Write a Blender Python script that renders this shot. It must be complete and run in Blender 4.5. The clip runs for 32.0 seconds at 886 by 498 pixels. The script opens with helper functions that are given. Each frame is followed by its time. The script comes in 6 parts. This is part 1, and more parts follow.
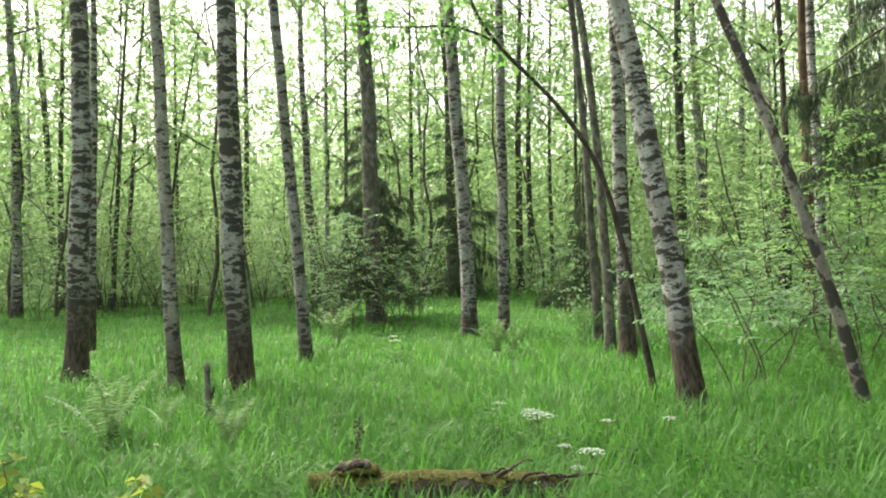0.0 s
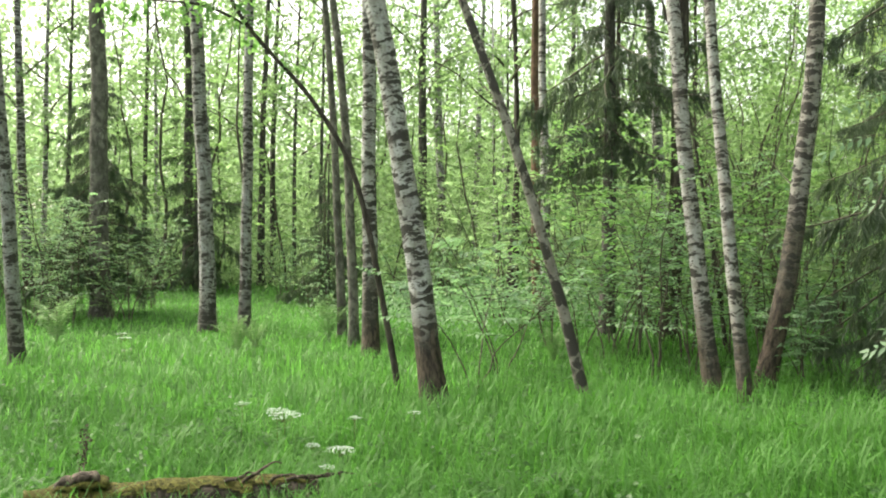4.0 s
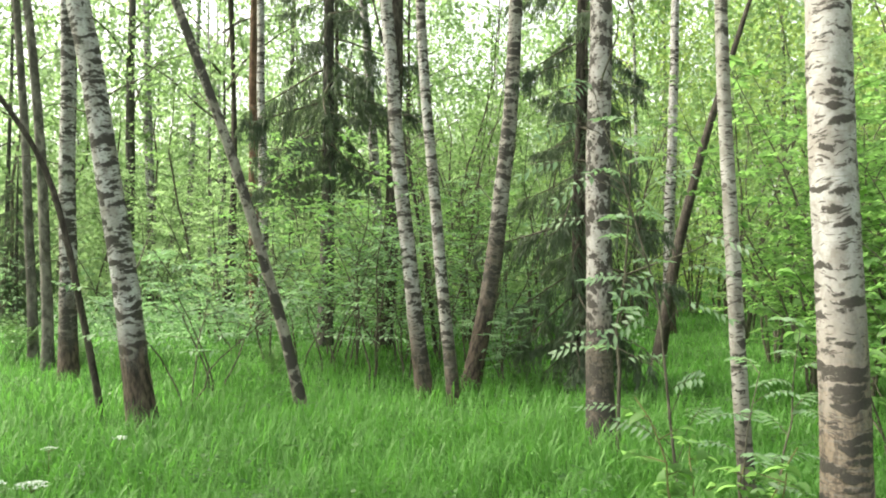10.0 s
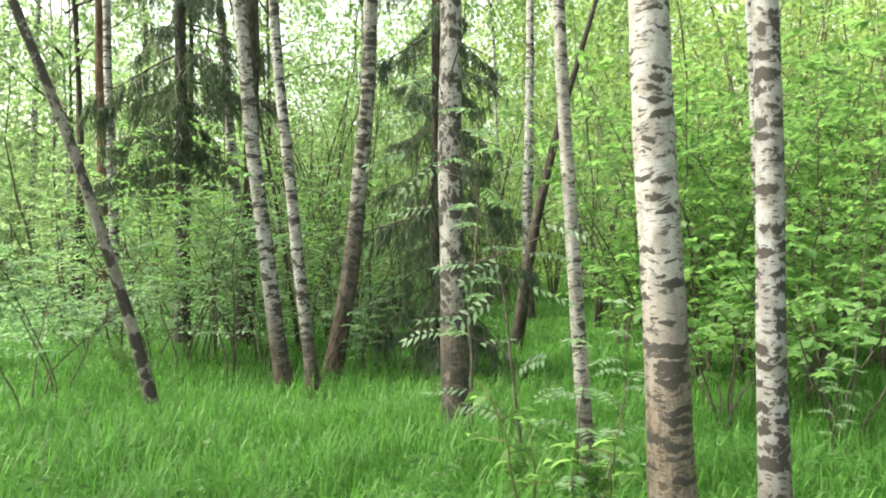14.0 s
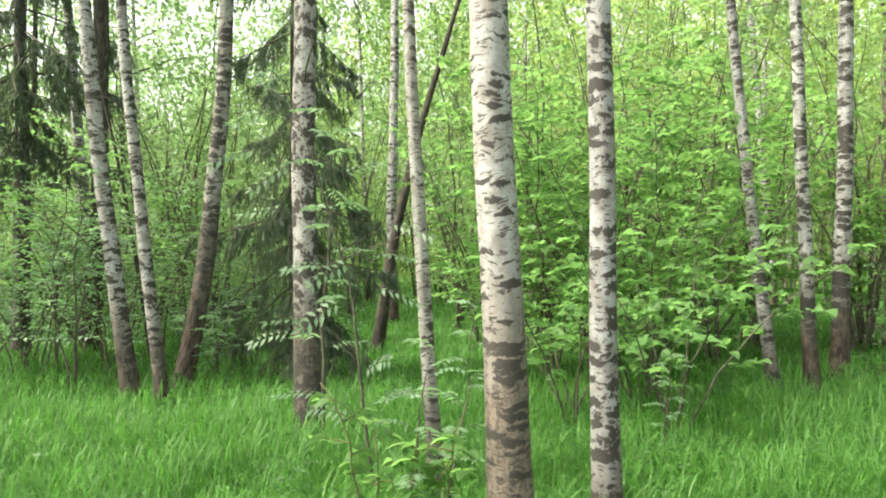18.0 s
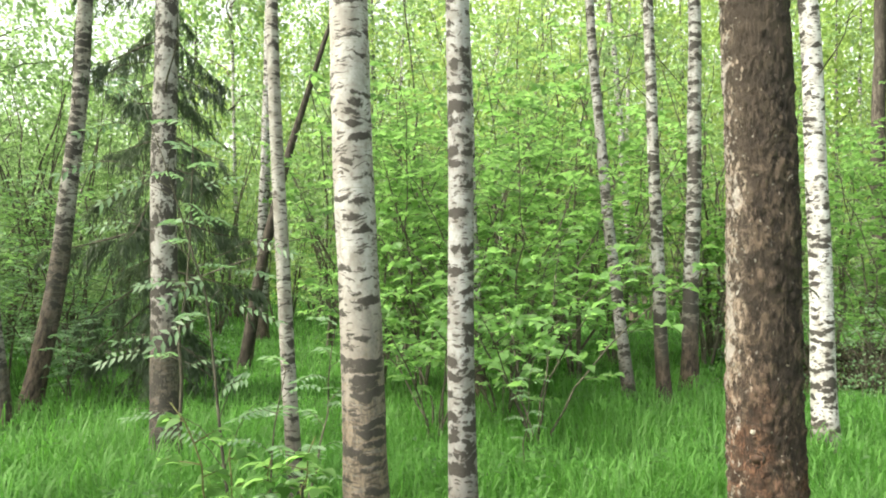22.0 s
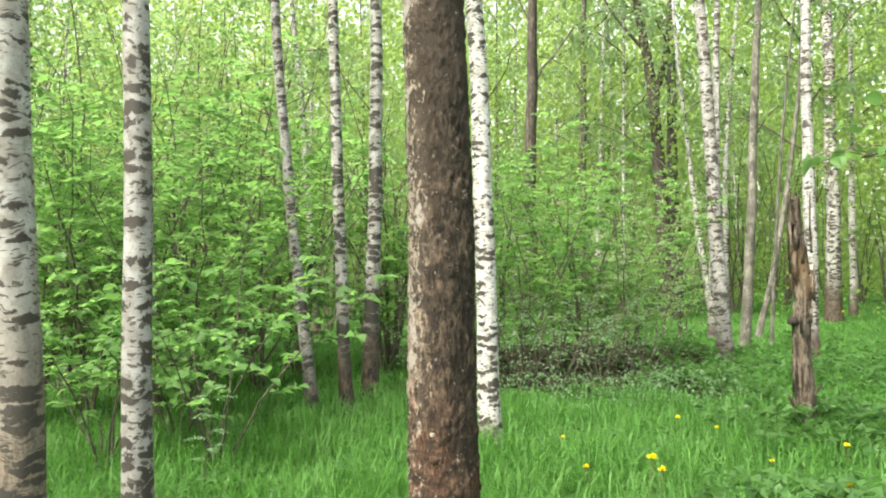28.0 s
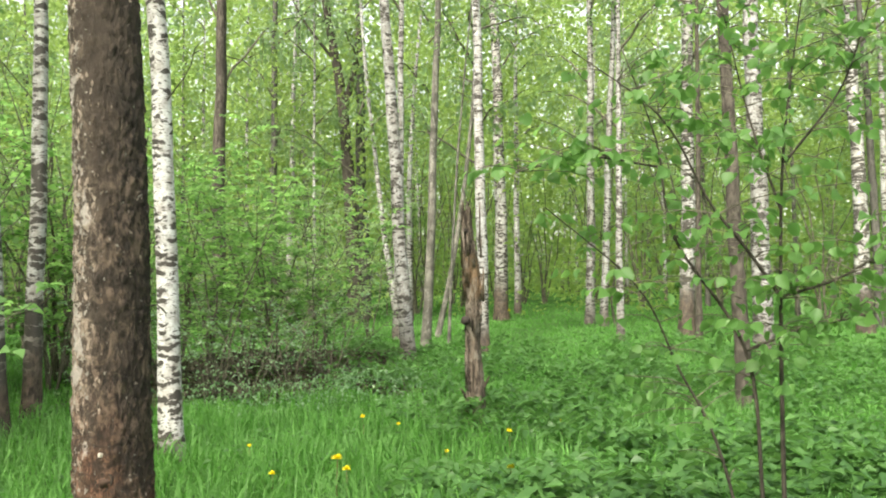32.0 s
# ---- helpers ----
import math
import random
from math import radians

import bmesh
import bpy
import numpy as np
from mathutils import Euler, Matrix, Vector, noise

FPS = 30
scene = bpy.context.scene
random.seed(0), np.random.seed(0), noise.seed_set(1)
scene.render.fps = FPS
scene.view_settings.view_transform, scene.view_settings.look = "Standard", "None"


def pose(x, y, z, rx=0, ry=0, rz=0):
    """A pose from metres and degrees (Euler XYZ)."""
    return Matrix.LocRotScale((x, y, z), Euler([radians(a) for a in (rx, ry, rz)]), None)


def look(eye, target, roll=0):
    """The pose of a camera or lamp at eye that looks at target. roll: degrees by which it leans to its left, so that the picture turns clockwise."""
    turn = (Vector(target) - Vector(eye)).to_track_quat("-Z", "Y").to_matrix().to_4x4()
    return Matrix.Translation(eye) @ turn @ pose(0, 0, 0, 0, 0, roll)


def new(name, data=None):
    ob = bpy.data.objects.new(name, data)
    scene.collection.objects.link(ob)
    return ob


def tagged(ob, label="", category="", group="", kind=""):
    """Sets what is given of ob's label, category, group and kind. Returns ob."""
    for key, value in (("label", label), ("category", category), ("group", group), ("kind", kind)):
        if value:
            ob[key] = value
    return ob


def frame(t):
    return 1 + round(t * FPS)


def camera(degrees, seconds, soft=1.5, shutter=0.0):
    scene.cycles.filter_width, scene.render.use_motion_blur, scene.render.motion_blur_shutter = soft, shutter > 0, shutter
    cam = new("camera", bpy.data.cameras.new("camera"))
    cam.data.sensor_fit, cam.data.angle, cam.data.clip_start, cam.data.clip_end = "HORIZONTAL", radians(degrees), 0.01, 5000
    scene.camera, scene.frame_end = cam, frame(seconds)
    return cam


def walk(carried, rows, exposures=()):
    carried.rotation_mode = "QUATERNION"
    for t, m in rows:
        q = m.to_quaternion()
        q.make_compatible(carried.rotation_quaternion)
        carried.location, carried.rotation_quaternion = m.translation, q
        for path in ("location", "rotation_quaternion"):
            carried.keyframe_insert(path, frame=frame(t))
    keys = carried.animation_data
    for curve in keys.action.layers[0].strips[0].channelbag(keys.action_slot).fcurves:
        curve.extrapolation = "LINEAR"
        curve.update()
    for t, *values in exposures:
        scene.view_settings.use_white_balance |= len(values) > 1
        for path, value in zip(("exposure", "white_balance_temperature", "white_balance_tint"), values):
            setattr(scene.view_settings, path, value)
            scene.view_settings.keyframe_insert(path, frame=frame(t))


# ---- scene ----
# Plan: x east, y north, metres; the filming spot is the origin. Trees are placed by bearing (degrees clockwise from north) and distance.
cam = camera(57.53, 32.0, soft=1.9, shutter=0.35)
# seconds, x, y, z, bearing, tilt, roll
PATH = [
    (0, 0.173, 0.203, 1.653, -0.00, -0.10, 1.49),
    (0.5, 0.164, 0.220, 1.652, 1.68, -0.28, 1.27),
    (1, 0.145, 0.256, 1.652, 3.98, -0.45, 0.97),
    (1.5, 0.128, 0.290, 1.654, 6.68, -0.63, 0.78),
    (2, 0.118, 0.314, 1.651, 9.44, -0.77, 0.87),
    (2.5, 0.109, 0.330, 1.648, 12.04, -0.96, 0.65),
    (3, 0.101, 0.336, 1.652, 14.41, -1.04, 0.15),
    (3.5, 0.098, 0.332, 1.654, 16.41, -0.86, -0.23),
    (5.5, 0.070, 0.295, 1.667, 23.76, 0.19, -0.37),
    (6, 0.071, 0.290, 1.670, 25.38, 0.43, -0.41),
    (6.5, 0.069, 0.286, 1.667, 26.84, 0.61, -0.56),
    (7, 0.076, 0.288, 1.665, 28.64, 0.72, -0.66),
    (7.5, 0.082, 0.294, 1.664, 30.24, 0.73, -0.63),
    (8, 0.083, 0.300, 1.664, 31.93, 0.72, -0.70),
    (8.5, 0.081, 0.303, 1.662, 33.39, 0.68, -0.78),
    (9, 0.075, 0.301, 1.658, 35.10, 0.67, -0.69),
    (9.5, 0.074, 0.303, 1.653, 36.56, 0.60, -0.73),
    (10, 0.077, 0.302, 1.652, 38.09, 0.49, -0.53),
    (10.5, 0.086, 0.286, 1.648, 39.58, 0.46, -0.66),
    (11, 0.095, 0.258, 1.648, 41.09, 0.42, -0.73),
    (11.5, 0.100, 0.238, 1.649, 42.32, 0.40, -0.50),
    (12, 0.112, 0.230, 1.649, 43.42, 0.34, -0.20),
    (12.5, 0.121, 0.223, 1.650, 44.42, 0.22, 0.18),
    (13, 0.129, 0.212, 1.650, 45.45, 0.16, 0.37),
    (13.5, 0.138, 0.203, 1.650, 46.40, -0.01, 0.43),
    (15.5, 0.184, 0.166, 1.639, 50.49, -0.50, 0.32),
    (16, 0.194, 0.150, 1.634, 51.67, -0.50, 0.44),
    (16.5, 0.199, 0.136, 1.636, 52.86, -0.46, 0.41),
    (17, 0.206, 0.115, 1.638, 54.29, -0.40, 0.35),
    (17.5, 0.218, 0.099, 1.638, 55.46, -0.25, 0.39),
    (18, 0.223, 0.081, 1.640, 56.54, -0.04, 0.19),
    (18.5, 0.221, 0.069, 1.643, 57.43, 0.14, -0.23),
    (19, 0.222, 0.058, 1.646, 58.38, 0.44, -0.58),
    (19.5, 0.232, 0.056, 1.647, 59.29, 0.72, -0.65),
    (20, 0.234, 0.045, 1.644, 60.38, 0.93, -0.61),
    (20.5, 0.241, 0.029, 1.644, 61.56, 0.99, -0.44),
    (21, 0.243, 0.009, 1.642, 62.84, 1.06, -0.24),
    (21.5, 0.242, -0.006, 1.642, 63.99, 1.11, -0.26),
    (22, 0.246, -0.020, 1.639, 65.19, 1.17, -0.16),
    (22.5, 0.249, -0.042, 1.636, 66.43, 1.19, 0.11),
    (23, 0.242, -0.065, 1.636, 67.84, 1.20, -0.04),
    (23.5, 0.237, -0.082, 1.638, 69.19, 1.21, -0.20),
    (24, 0.235, -0.090, 1.637, 70.40, 1.25, -0.30),
    (24.5, 0.232, -0.092, 1.635, 71.33, 1.33, -0.36),
    (26.5, 0.262, 0.047, 1.645, 80.20, 1.66, -0.48),
    (27, 0.263, 0.043, 1.646, 83.41, 1.81, -0.58),
    (27.5, 0.270, 0.029, 1.646, 85.61, 1.90, -0.23),
    (28, 0.275, 0.019, 1.647, 87.49, 1.96, 0.10),
    (28.5, 0.275, -0.001, 1.650, 89.50, 1.98, 0.20),
    (29, 0.277, -0.017, 1.650, 92.96, 2.16, 0.23),
    (29.5, 0.279, -0.028, 1.652, 96.39, 2.27, 0.33),
    (30, 0.279, -0.034, 1.650, 99.81, 2.31, 0.58),
    (30.5, 0.277, -0.040, 1.650, 102.72, 2.31, 0.69),
    (31, 0.277, -0.034, 1.647, 105.14, 2.31, 0.75),
    (31.5, 0.276, -0.028, 1.643, 107.00, 2.28, 0.73),
    (32, 0.272, -0.020, 1.642, 109.11, 2.19, 0.78),
]
walk(cam, [(t, pose(x, y, z, 90 + tilt, 0, -turn) @ pose(0, 0, 0, 0, 0, -roll)) for t, x, y, z, turn, tilt, roll in PATH],
     exposures=[(0, 1.60, 7400, 4), (3, 1.74, 7400, 4), (6, 1.84, 7400, 4), (13, 1.99, 7400, 4), (19, 2.04, 7400, 4), (25, 1.97, 7400, 4), (29, 1.93, 7400, 4), (32, 1.74, 7400, 4)])

# ---- light: bright hazy daylight from the north-west, high ----
SUN_BEARING, SUN_HEIGHT = -45.0, 50.0
world = bpy.data.worlds.new("sky")
scene.world = world
world.use_nodes = True
wt = world.node_tree
sky = wt.nodes.new("ShaderNodeTexSky")
sky.sky_type = "NISHITA"
sky.sun_disc = False
sky.sun_elevation = radians(SUN_HEIGHT)
sky.sun_rotation = radians(SUN_BEARING)
sky.air_density, sky.dust_density, sky.ozone_density = 1.0, 4.0, 0.3
haze = wt.nodes.new("ShaderNodeHueSaturation")
haze.inputs["Saturation"].default_value = 0.4
wt.links.new(sky.outputs[0], haze.inputs["Color"])
wt.links.new(haze.outputs[0], wt.nodes["Background"].inputs[0])
wt.nodes["Background"].inputs[1].default_value = 0.15
sun = new("sun", bpy.data.lights.new("sun", "SUN"))
sun.data.energy, sun.data.angle, sun.data.color = 2.55, radians(11.0), (1.0, 0.97, 0.91)
_b, _e = radians(SUN_BEARING), radians(SUN_HEIGHT)
sun.matrix_world = look((40 * math.sin(_b) * math.cos(_e), 40 * math.cos(_b) * math.cos(_e), 40 * math.sin(_e)), (0, 0, 0))


# ---- materials ----
class Nodes:
    """A small hand for wiring one material."""

    def __init__(self, name):
        self.mat = bpy.data.materials.new(name)
        self.mat.use_nodes = True
        self.t = self.mat.node_tree
        self.bsdf = self.t.nodes["Principled BSDF"]
        self.out = self.t.nodes["Material Output"]

    def add(self, kind, **inputs):
        n = self.t.nodes.new("ShaderNode" + kind)
        for key, value in inputs.items():
            self.put(n.inputs[key.replace("_", " ")], value)
        return n

    def put(self, socket, value):
        if isinstance(value, bpy.types.NodeSocket):
            self.t.links.new(value, socket)
        else:
            socket.default_value = value

    def coords(self, scale, shift=True):
        tc = self.add("TexCoord")
        vec = tc.outputs["Object"]
        if shift:
            info = self.add("ObjectInfo")
            off = self.add("VectorMath")
            off.operation = "MULTIPLY_ADD"
            self.put(off.inputs[0], info.outputs["Random"])
            off.inputs[1].default_value = (17.0, 31.0, 53.0)
            self.put(off.inputs[2], vec)
            vec = off.outputs[0]
        m = self.add("Mapping", Vector=vec)
        m.inputs["Scale"].default_value = scale
        return m.outputs[0]

    def stem(self, scale, shift=True):
        """Coordinates of a straightened stem: round the bark in x and y, height in z."""
        at_stem = self.add("Attribute")
        at_stem.attribute_name = "bark"
        vec = at_stem.outputs["Vector"]
        if shift:
            off = self.add("VectorMath")
            off.operation = "MULTIPLY_ADD"
            self.put(off.inputs[0], self.add("ObjectInfo").outputs["Random"])
            off.inputs[1].default_value = (17.0, 31.0, 53.0)
            self.put(off.inputs[2], vec)
            vec = off.outputs[0]
        return self.scaled(vec, scale)

    def scaled(self, vec, scale):
        m = self.add("Mapping", Vector=vec)
        m.inputs["Scale"].default_value = scale
        return m.outputs[0]

    def lifted(self, vec, amount):
        """The same coordinates, moved up or down by amount."""
        off = self.add("CombineXYZ", Z=amount)
        add = self.add("VectorMath")
        self.put(add.inputs[0], vec)
        self.put(add.inputs[1], off.outputs[0])
        return add.outputs[0]

    def cells(self, vec, scale, feature):
        n = self.add("TexVoronoi", Vector=vec, Scale=scale)
        n.feature = feature
        return n

    def noise(self, vec, scale=1.0, detail=3.0, rough=0.55, distort=0.0):
        n = self.add("TexNoise", Vector=vec, Scale=scale, Detail=detail, Roughness=rough, Distortion=distort)
        return n.outputs["Fac"]

    def ramp(self, fac, lo, hi, a=0.0, b=1.0):
        n = self.add("MapRange", Value=fac)
        n.interpolation_type = "SMOOTHSTEP"
        for key, value in (("From Min", lo), ("From Max", hi), ("To Min", a), ("To Max", b)):
            n.inputs[key].default_value = value
        return n.outputs[0]

    def mix(self, fac, a, b):
        n = self.add("Mix")
        n.data_type = "RGBA"
        self.put(n.inputs[0], fac)
        self.put(n.inputs[6], a if isinstance(a, bpy.types.NodeSocket) else (*a, 1))
        self.put(n.inputs[7], b if isinstance(b, bpy.types.NodeSocket) else (*b, 1))
        return n.outputs[2]

    def math(self, op, a, b=0.0):
        n = self.add("Math")
        n.operation = op
        self.put(n.inputs[0], a)
        self.put(n.inputs[1], b)
        return n.outputs[0]

    def height(self):
        sep = self.add("SeparateXYZ", Vector=self.add("TexCoord").outputs["Object"])
        return sep.outputs["Z"]

    def bump(self, h, strength, dist):
        n = self.add("Bump", Height=h, Strength=strength, Distance=dist)
        self.put(self.bsdf.inputs["Normal"], n.outputs[0])

    def done(self, color, rough=0.8, spec=0.3):
        self.put(self.bsdf.inputs["Base Color"], color)
        self.put(self.bsdf.inputs["Roughness"], rough)
        self.bsdf.inputs["Specular IOR Level"].default_value = spec
        return self.mat


def birch_bark(name, white, cover, wide=5.0, tall=12.0, foot=0.3, brown=0.5, rag=0.4, earth=((0.035, 0.028, 0.023), (0.13, 0.105, 0.085))):
    """Pale papery bark with lens-shaped black scars, thin dashes, a brown lower stem and a dark corky foot."""
    n = Nodes(name)
    vec = n.stem((1, 1, 1))
    z = n.add("SeparateXYZ", Vector=n.stem((1, 1, 1), False)).outputs["Z"]
    vec = n.lifted(vec, n.math("MULTIPLY", n.math("SUBTRACT", n.noise(vec, 6.0, 3.0, 0.6), 0.5), 0.13))
    grain = n.noise(n.stem((75, 75, 48)), 1.0, 4.0, 0.7)
    mottle = n.noise(n.stem((9, 9, 7)), 1.0, 5.0, 0.65)
    speck = n.noise(n.stem((38, 38, 30)), 1.0, 4.0, 0.7)
    cloud = n.noise(n.stem((2.0, 2.0, 1.1)), 1.0, 3.0, 0.6)
    fine = n.noise(n.stem((9, 9, 95)), 1.0, 4.0, 0.6)
    crack = n.noise(n.stem((24, 24, 7)), 1.0, 4.0, 0.65)
    base = n.mix(n.ramp(mottle, 0.36, 0.66), tuple(1.12 * c for c in white), tuple(c * f for c, f in zip(white, (0.60, 0.57, 0.54))))
    base = n.mix(n.ramp(cloud, 0.45, 0.75, 0.0, 0.6), base, tuple(c * f for c, f in zip(white, (0.74, 0.67, 0.60))))
    base = n.mix(n.ramp(speck, 0.50, 0.64, 0.0, 0.5), base, (0.16, 0.14, 0.125))
    base = n.mix(n.ramp(fine, 0.55, 0.66, 0.0, 0.5), base, (0.19, 0.16, 0.14))
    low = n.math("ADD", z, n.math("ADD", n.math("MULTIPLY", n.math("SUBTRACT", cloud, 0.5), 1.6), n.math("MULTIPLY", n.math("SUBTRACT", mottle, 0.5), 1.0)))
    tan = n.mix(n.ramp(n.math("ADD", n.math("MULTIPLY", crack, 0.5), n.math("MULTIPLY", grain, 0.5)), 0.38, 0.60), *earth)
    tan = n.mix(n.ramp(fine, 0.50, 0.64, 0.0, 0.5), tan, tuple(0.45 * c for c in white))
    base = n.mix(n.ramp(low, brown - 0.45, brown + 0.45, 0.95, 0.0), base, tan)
    dash = n.cells(n.scaled(vec, (wide * 2.6, wide * 2.6, tall * 3.4)), 1.0, "F1")
    dsize = n.add("SeparateXYZ", Vector=dash.outputs["Color"]).outputs["X"]
    dreach = n.math("ADD", n.math("SUBTRACT", n.math("MULTIPLY", dsize, 0.62), dash.outputs["Distance"]), n.math("MULTIPLY", n.math("SUBTRACT", speck, 0.5), 0.4))
    base = n.mix(n.ramp(dreach, 0.05, 0.13, 0.0, 0.85), base, (0.055, 0.045, 0.04))
    cell = n.cells(n.scaled(vec, (wide, wide, tall)), 1.0, "F1")
    size = n.add("SeparateXYZ", Vector=cell.outputs["Color"]).outputs["X"]
    edge = n.math("MULTIPLY", n.math("ADD", n.math("SUBTRACT", speck, 0.5), n.math("SUBTRACT", mottle, 0.5)), rag)
    more = n.math("ADD", n.ramp(z, 0.3, 2.0, cover + 0.10, cover), n.math("MULTIPLY", n.math("SUBTRACT", cloud, 0.5), 0.9))
    reach = n.math("ADD", n.math("ADD", n.math("SUBTRACT", n.math("MULTIPLY", size, 0.78), cell.outputs["Distance"]), more), edge)
    scars = n.ramp(reach, -0.02, 0.12)
    base = n.mix(n.math("MULTIPLY", scars, n.ramp(grain, 0.25, 0.5, 0.8, 1.0)), base, n.mix(grain, (0.015, 0.0135, 0.013), (0.076, 0.068, 0.062)))
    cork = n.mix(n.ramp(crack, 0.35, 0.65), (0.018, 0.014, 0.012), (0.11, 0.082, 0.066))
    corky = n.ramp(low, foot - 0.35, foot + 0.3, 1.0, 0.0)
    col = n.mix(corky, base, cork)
    h = n.math("ADD", n.math("MULTIPLY", scars, 0.5), n.math("ADD", n.math("MULTIPLY", grain, 0.4), n.math("MULTIPLY", n.math("MULTIPLY", crack, corky), 2.5)))
    n.bump(h, 0.6, 0.012)
    return n.done(col, 0.7, 0.3)


def rough_bark(name, dark, light, scale, amount=0.8, fleck=None, dist=0.02):
    n = Nodes(name)
    crack = n.noise(n.coords(scale), 1.0, 5.0, 0.65, 0.4)
    cloud = n.noise(n.coords((2.2, 2.2, 3.4)), 1.0, 5.0, 0.6)
    col = n.mix(n.ramp(crack, 0.36, 0.64), dark, light)
    col = n.mix(n.ramp(cloud, 0.42, 0.68, 0.0, 0.75), col, tuple(c * 0.42 for c in light))
    if fleck:
        f = n.noise(n.coords((26, 26, 13)), 1.0, 4.0, 0.7)
        where = n.math("MULTIPLY", n.ramp(f, 0.56, 0.66), n.ramp(n.noise(n.coords((5, 5, 2.2)), 1.0, 3.0), 0.42, 0.62))
        col = n.mix(where, col, fleck)
    n.bump(crack, amount, dist)
    return n.done(col, 0.88, 0.2)


def scaly_bark():
    """Dark brown bark of upright scales and fibres, with darker rings, a rusty foot, pale flecks and sunlight painted
    on one flank.
    """
    n = Nodes("scaly_brown_bark")
    vec = n.stem((1, 1, 1))
    raw = n.add("SeparateXYZ", Vector=n.stem((1, 1, 1), False))
    flank, z = raw.outputs["X"], raw.outputs["Z"]
    vec = n.lifted(vec, n.math("MULTIPLY", n.math("SUBTRACT", n.noise(vec, 9.0, 3.0), 0.5), 0.12))
    flake = n.cells(n.scaled(vec, (44, 44, 17)), 1.0, "F1")
    tone = n.add("SeparateXYZ", Vector=flake.outputs["Color"]).outputs["X"]
    fibre = n.noise(n.stem((58, 58, 24)), 1.0, 5.0, 0.75, 0.5)
    lump = n.noise(n.stem((15, 15, 9)), 1.0, 5.0, 0.7, 0.4)
    grain = n.noise(n.stem((120, 120, 60)), 1.0, 4.0, 0.7)
    rings = n.noise(n.scaled(vec, (1.6, 1.6, 7.5)), 1.0, 4.0, 0.6)
    cloud = n.noise(n.stem((3.2, 3.2, 1.5)), 1.0, 4.0, 0.6)
    # left flank paler: side light from the sun put into the bark colour
    lit_flank = n.math("ADD", n.ramp(flank, -0.15, 0.0, 1.15, 0.0), n.math("MULTIPLY", n.math("SUBTRACT", cloud, 0.5), 1.4))
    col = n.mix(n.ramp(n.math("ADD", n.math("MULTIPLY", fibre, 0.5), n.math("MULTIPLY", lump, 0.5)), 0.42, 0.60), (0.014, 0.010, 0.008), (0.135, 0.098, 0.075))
    col = n.mix(n.ramp(lit_flank, 0.25, 0.85, 0.0, 0.75), col, n.mix(n.ramp(n.math("ADD", n.math("MULTIPLY", fibre, 0.5), n.math("MULTIPLY", lump, 0.5)), 0.42, 0.60), (0.06, 0.044, 0.034), (0.38, 0.305, 0.25)))
    rust = n.ramp(n.math("ADD", z, n.math("MULTIPLY", n.math("SUBTRACT", cloud, 0.5), 2.0)), 0.45, 1.25, 0.75, 0.0)
    col = n.mix(rust, col, n.mix(n.ramp(fibre, 0.38, 0.60), (0.05, 0.022, 0.014), (0.20, 0.095, 0.058)))
    col = n.mix(n.ramp(tone, 0.62, 0.80, 0.0, 0.6), col, (0.026, 0.019, 0.015))
    col = n.mix(n.ramp(rings, 0.48, 0.60, 0.0, 0.8), col, (0.024, 0.018, 0.014))
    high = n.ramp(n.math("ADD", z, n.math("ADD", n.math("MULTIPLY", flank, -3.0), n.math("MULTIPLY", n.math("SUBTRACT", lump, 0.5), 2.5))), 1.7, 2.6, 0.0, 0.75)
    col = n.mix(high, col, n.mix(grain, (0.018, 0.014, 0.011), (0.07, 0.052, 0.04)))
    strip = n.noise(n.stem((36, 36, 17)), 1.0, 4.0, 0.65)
    here = n.math("MULTIPLY", n.math("SUBTRACT", lit_flank, 0.35), 0.11)
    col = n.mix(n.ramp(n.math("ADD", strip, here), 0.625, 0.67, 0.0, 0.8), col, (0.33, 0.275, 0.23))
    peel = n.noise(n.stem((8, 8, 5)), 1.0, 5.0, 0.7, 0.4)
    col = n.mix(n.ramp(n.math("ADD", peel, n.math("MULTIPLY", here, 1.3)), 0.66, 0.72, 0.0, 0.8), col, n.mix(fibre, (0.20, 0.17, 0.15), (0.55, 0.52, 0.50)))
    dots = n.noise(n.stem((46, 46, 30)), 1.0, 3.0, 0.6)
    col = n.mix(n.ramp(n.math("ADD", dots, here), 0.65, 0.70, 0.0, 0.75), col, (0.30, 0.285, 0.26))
    n.bump(n.math("ADD", n.math("ADD", fibre, lump), n.math("MULTIPLY", grain, 0.4)), 1.0, 0.03)
    return n.done(col, 0.8, 0.3)


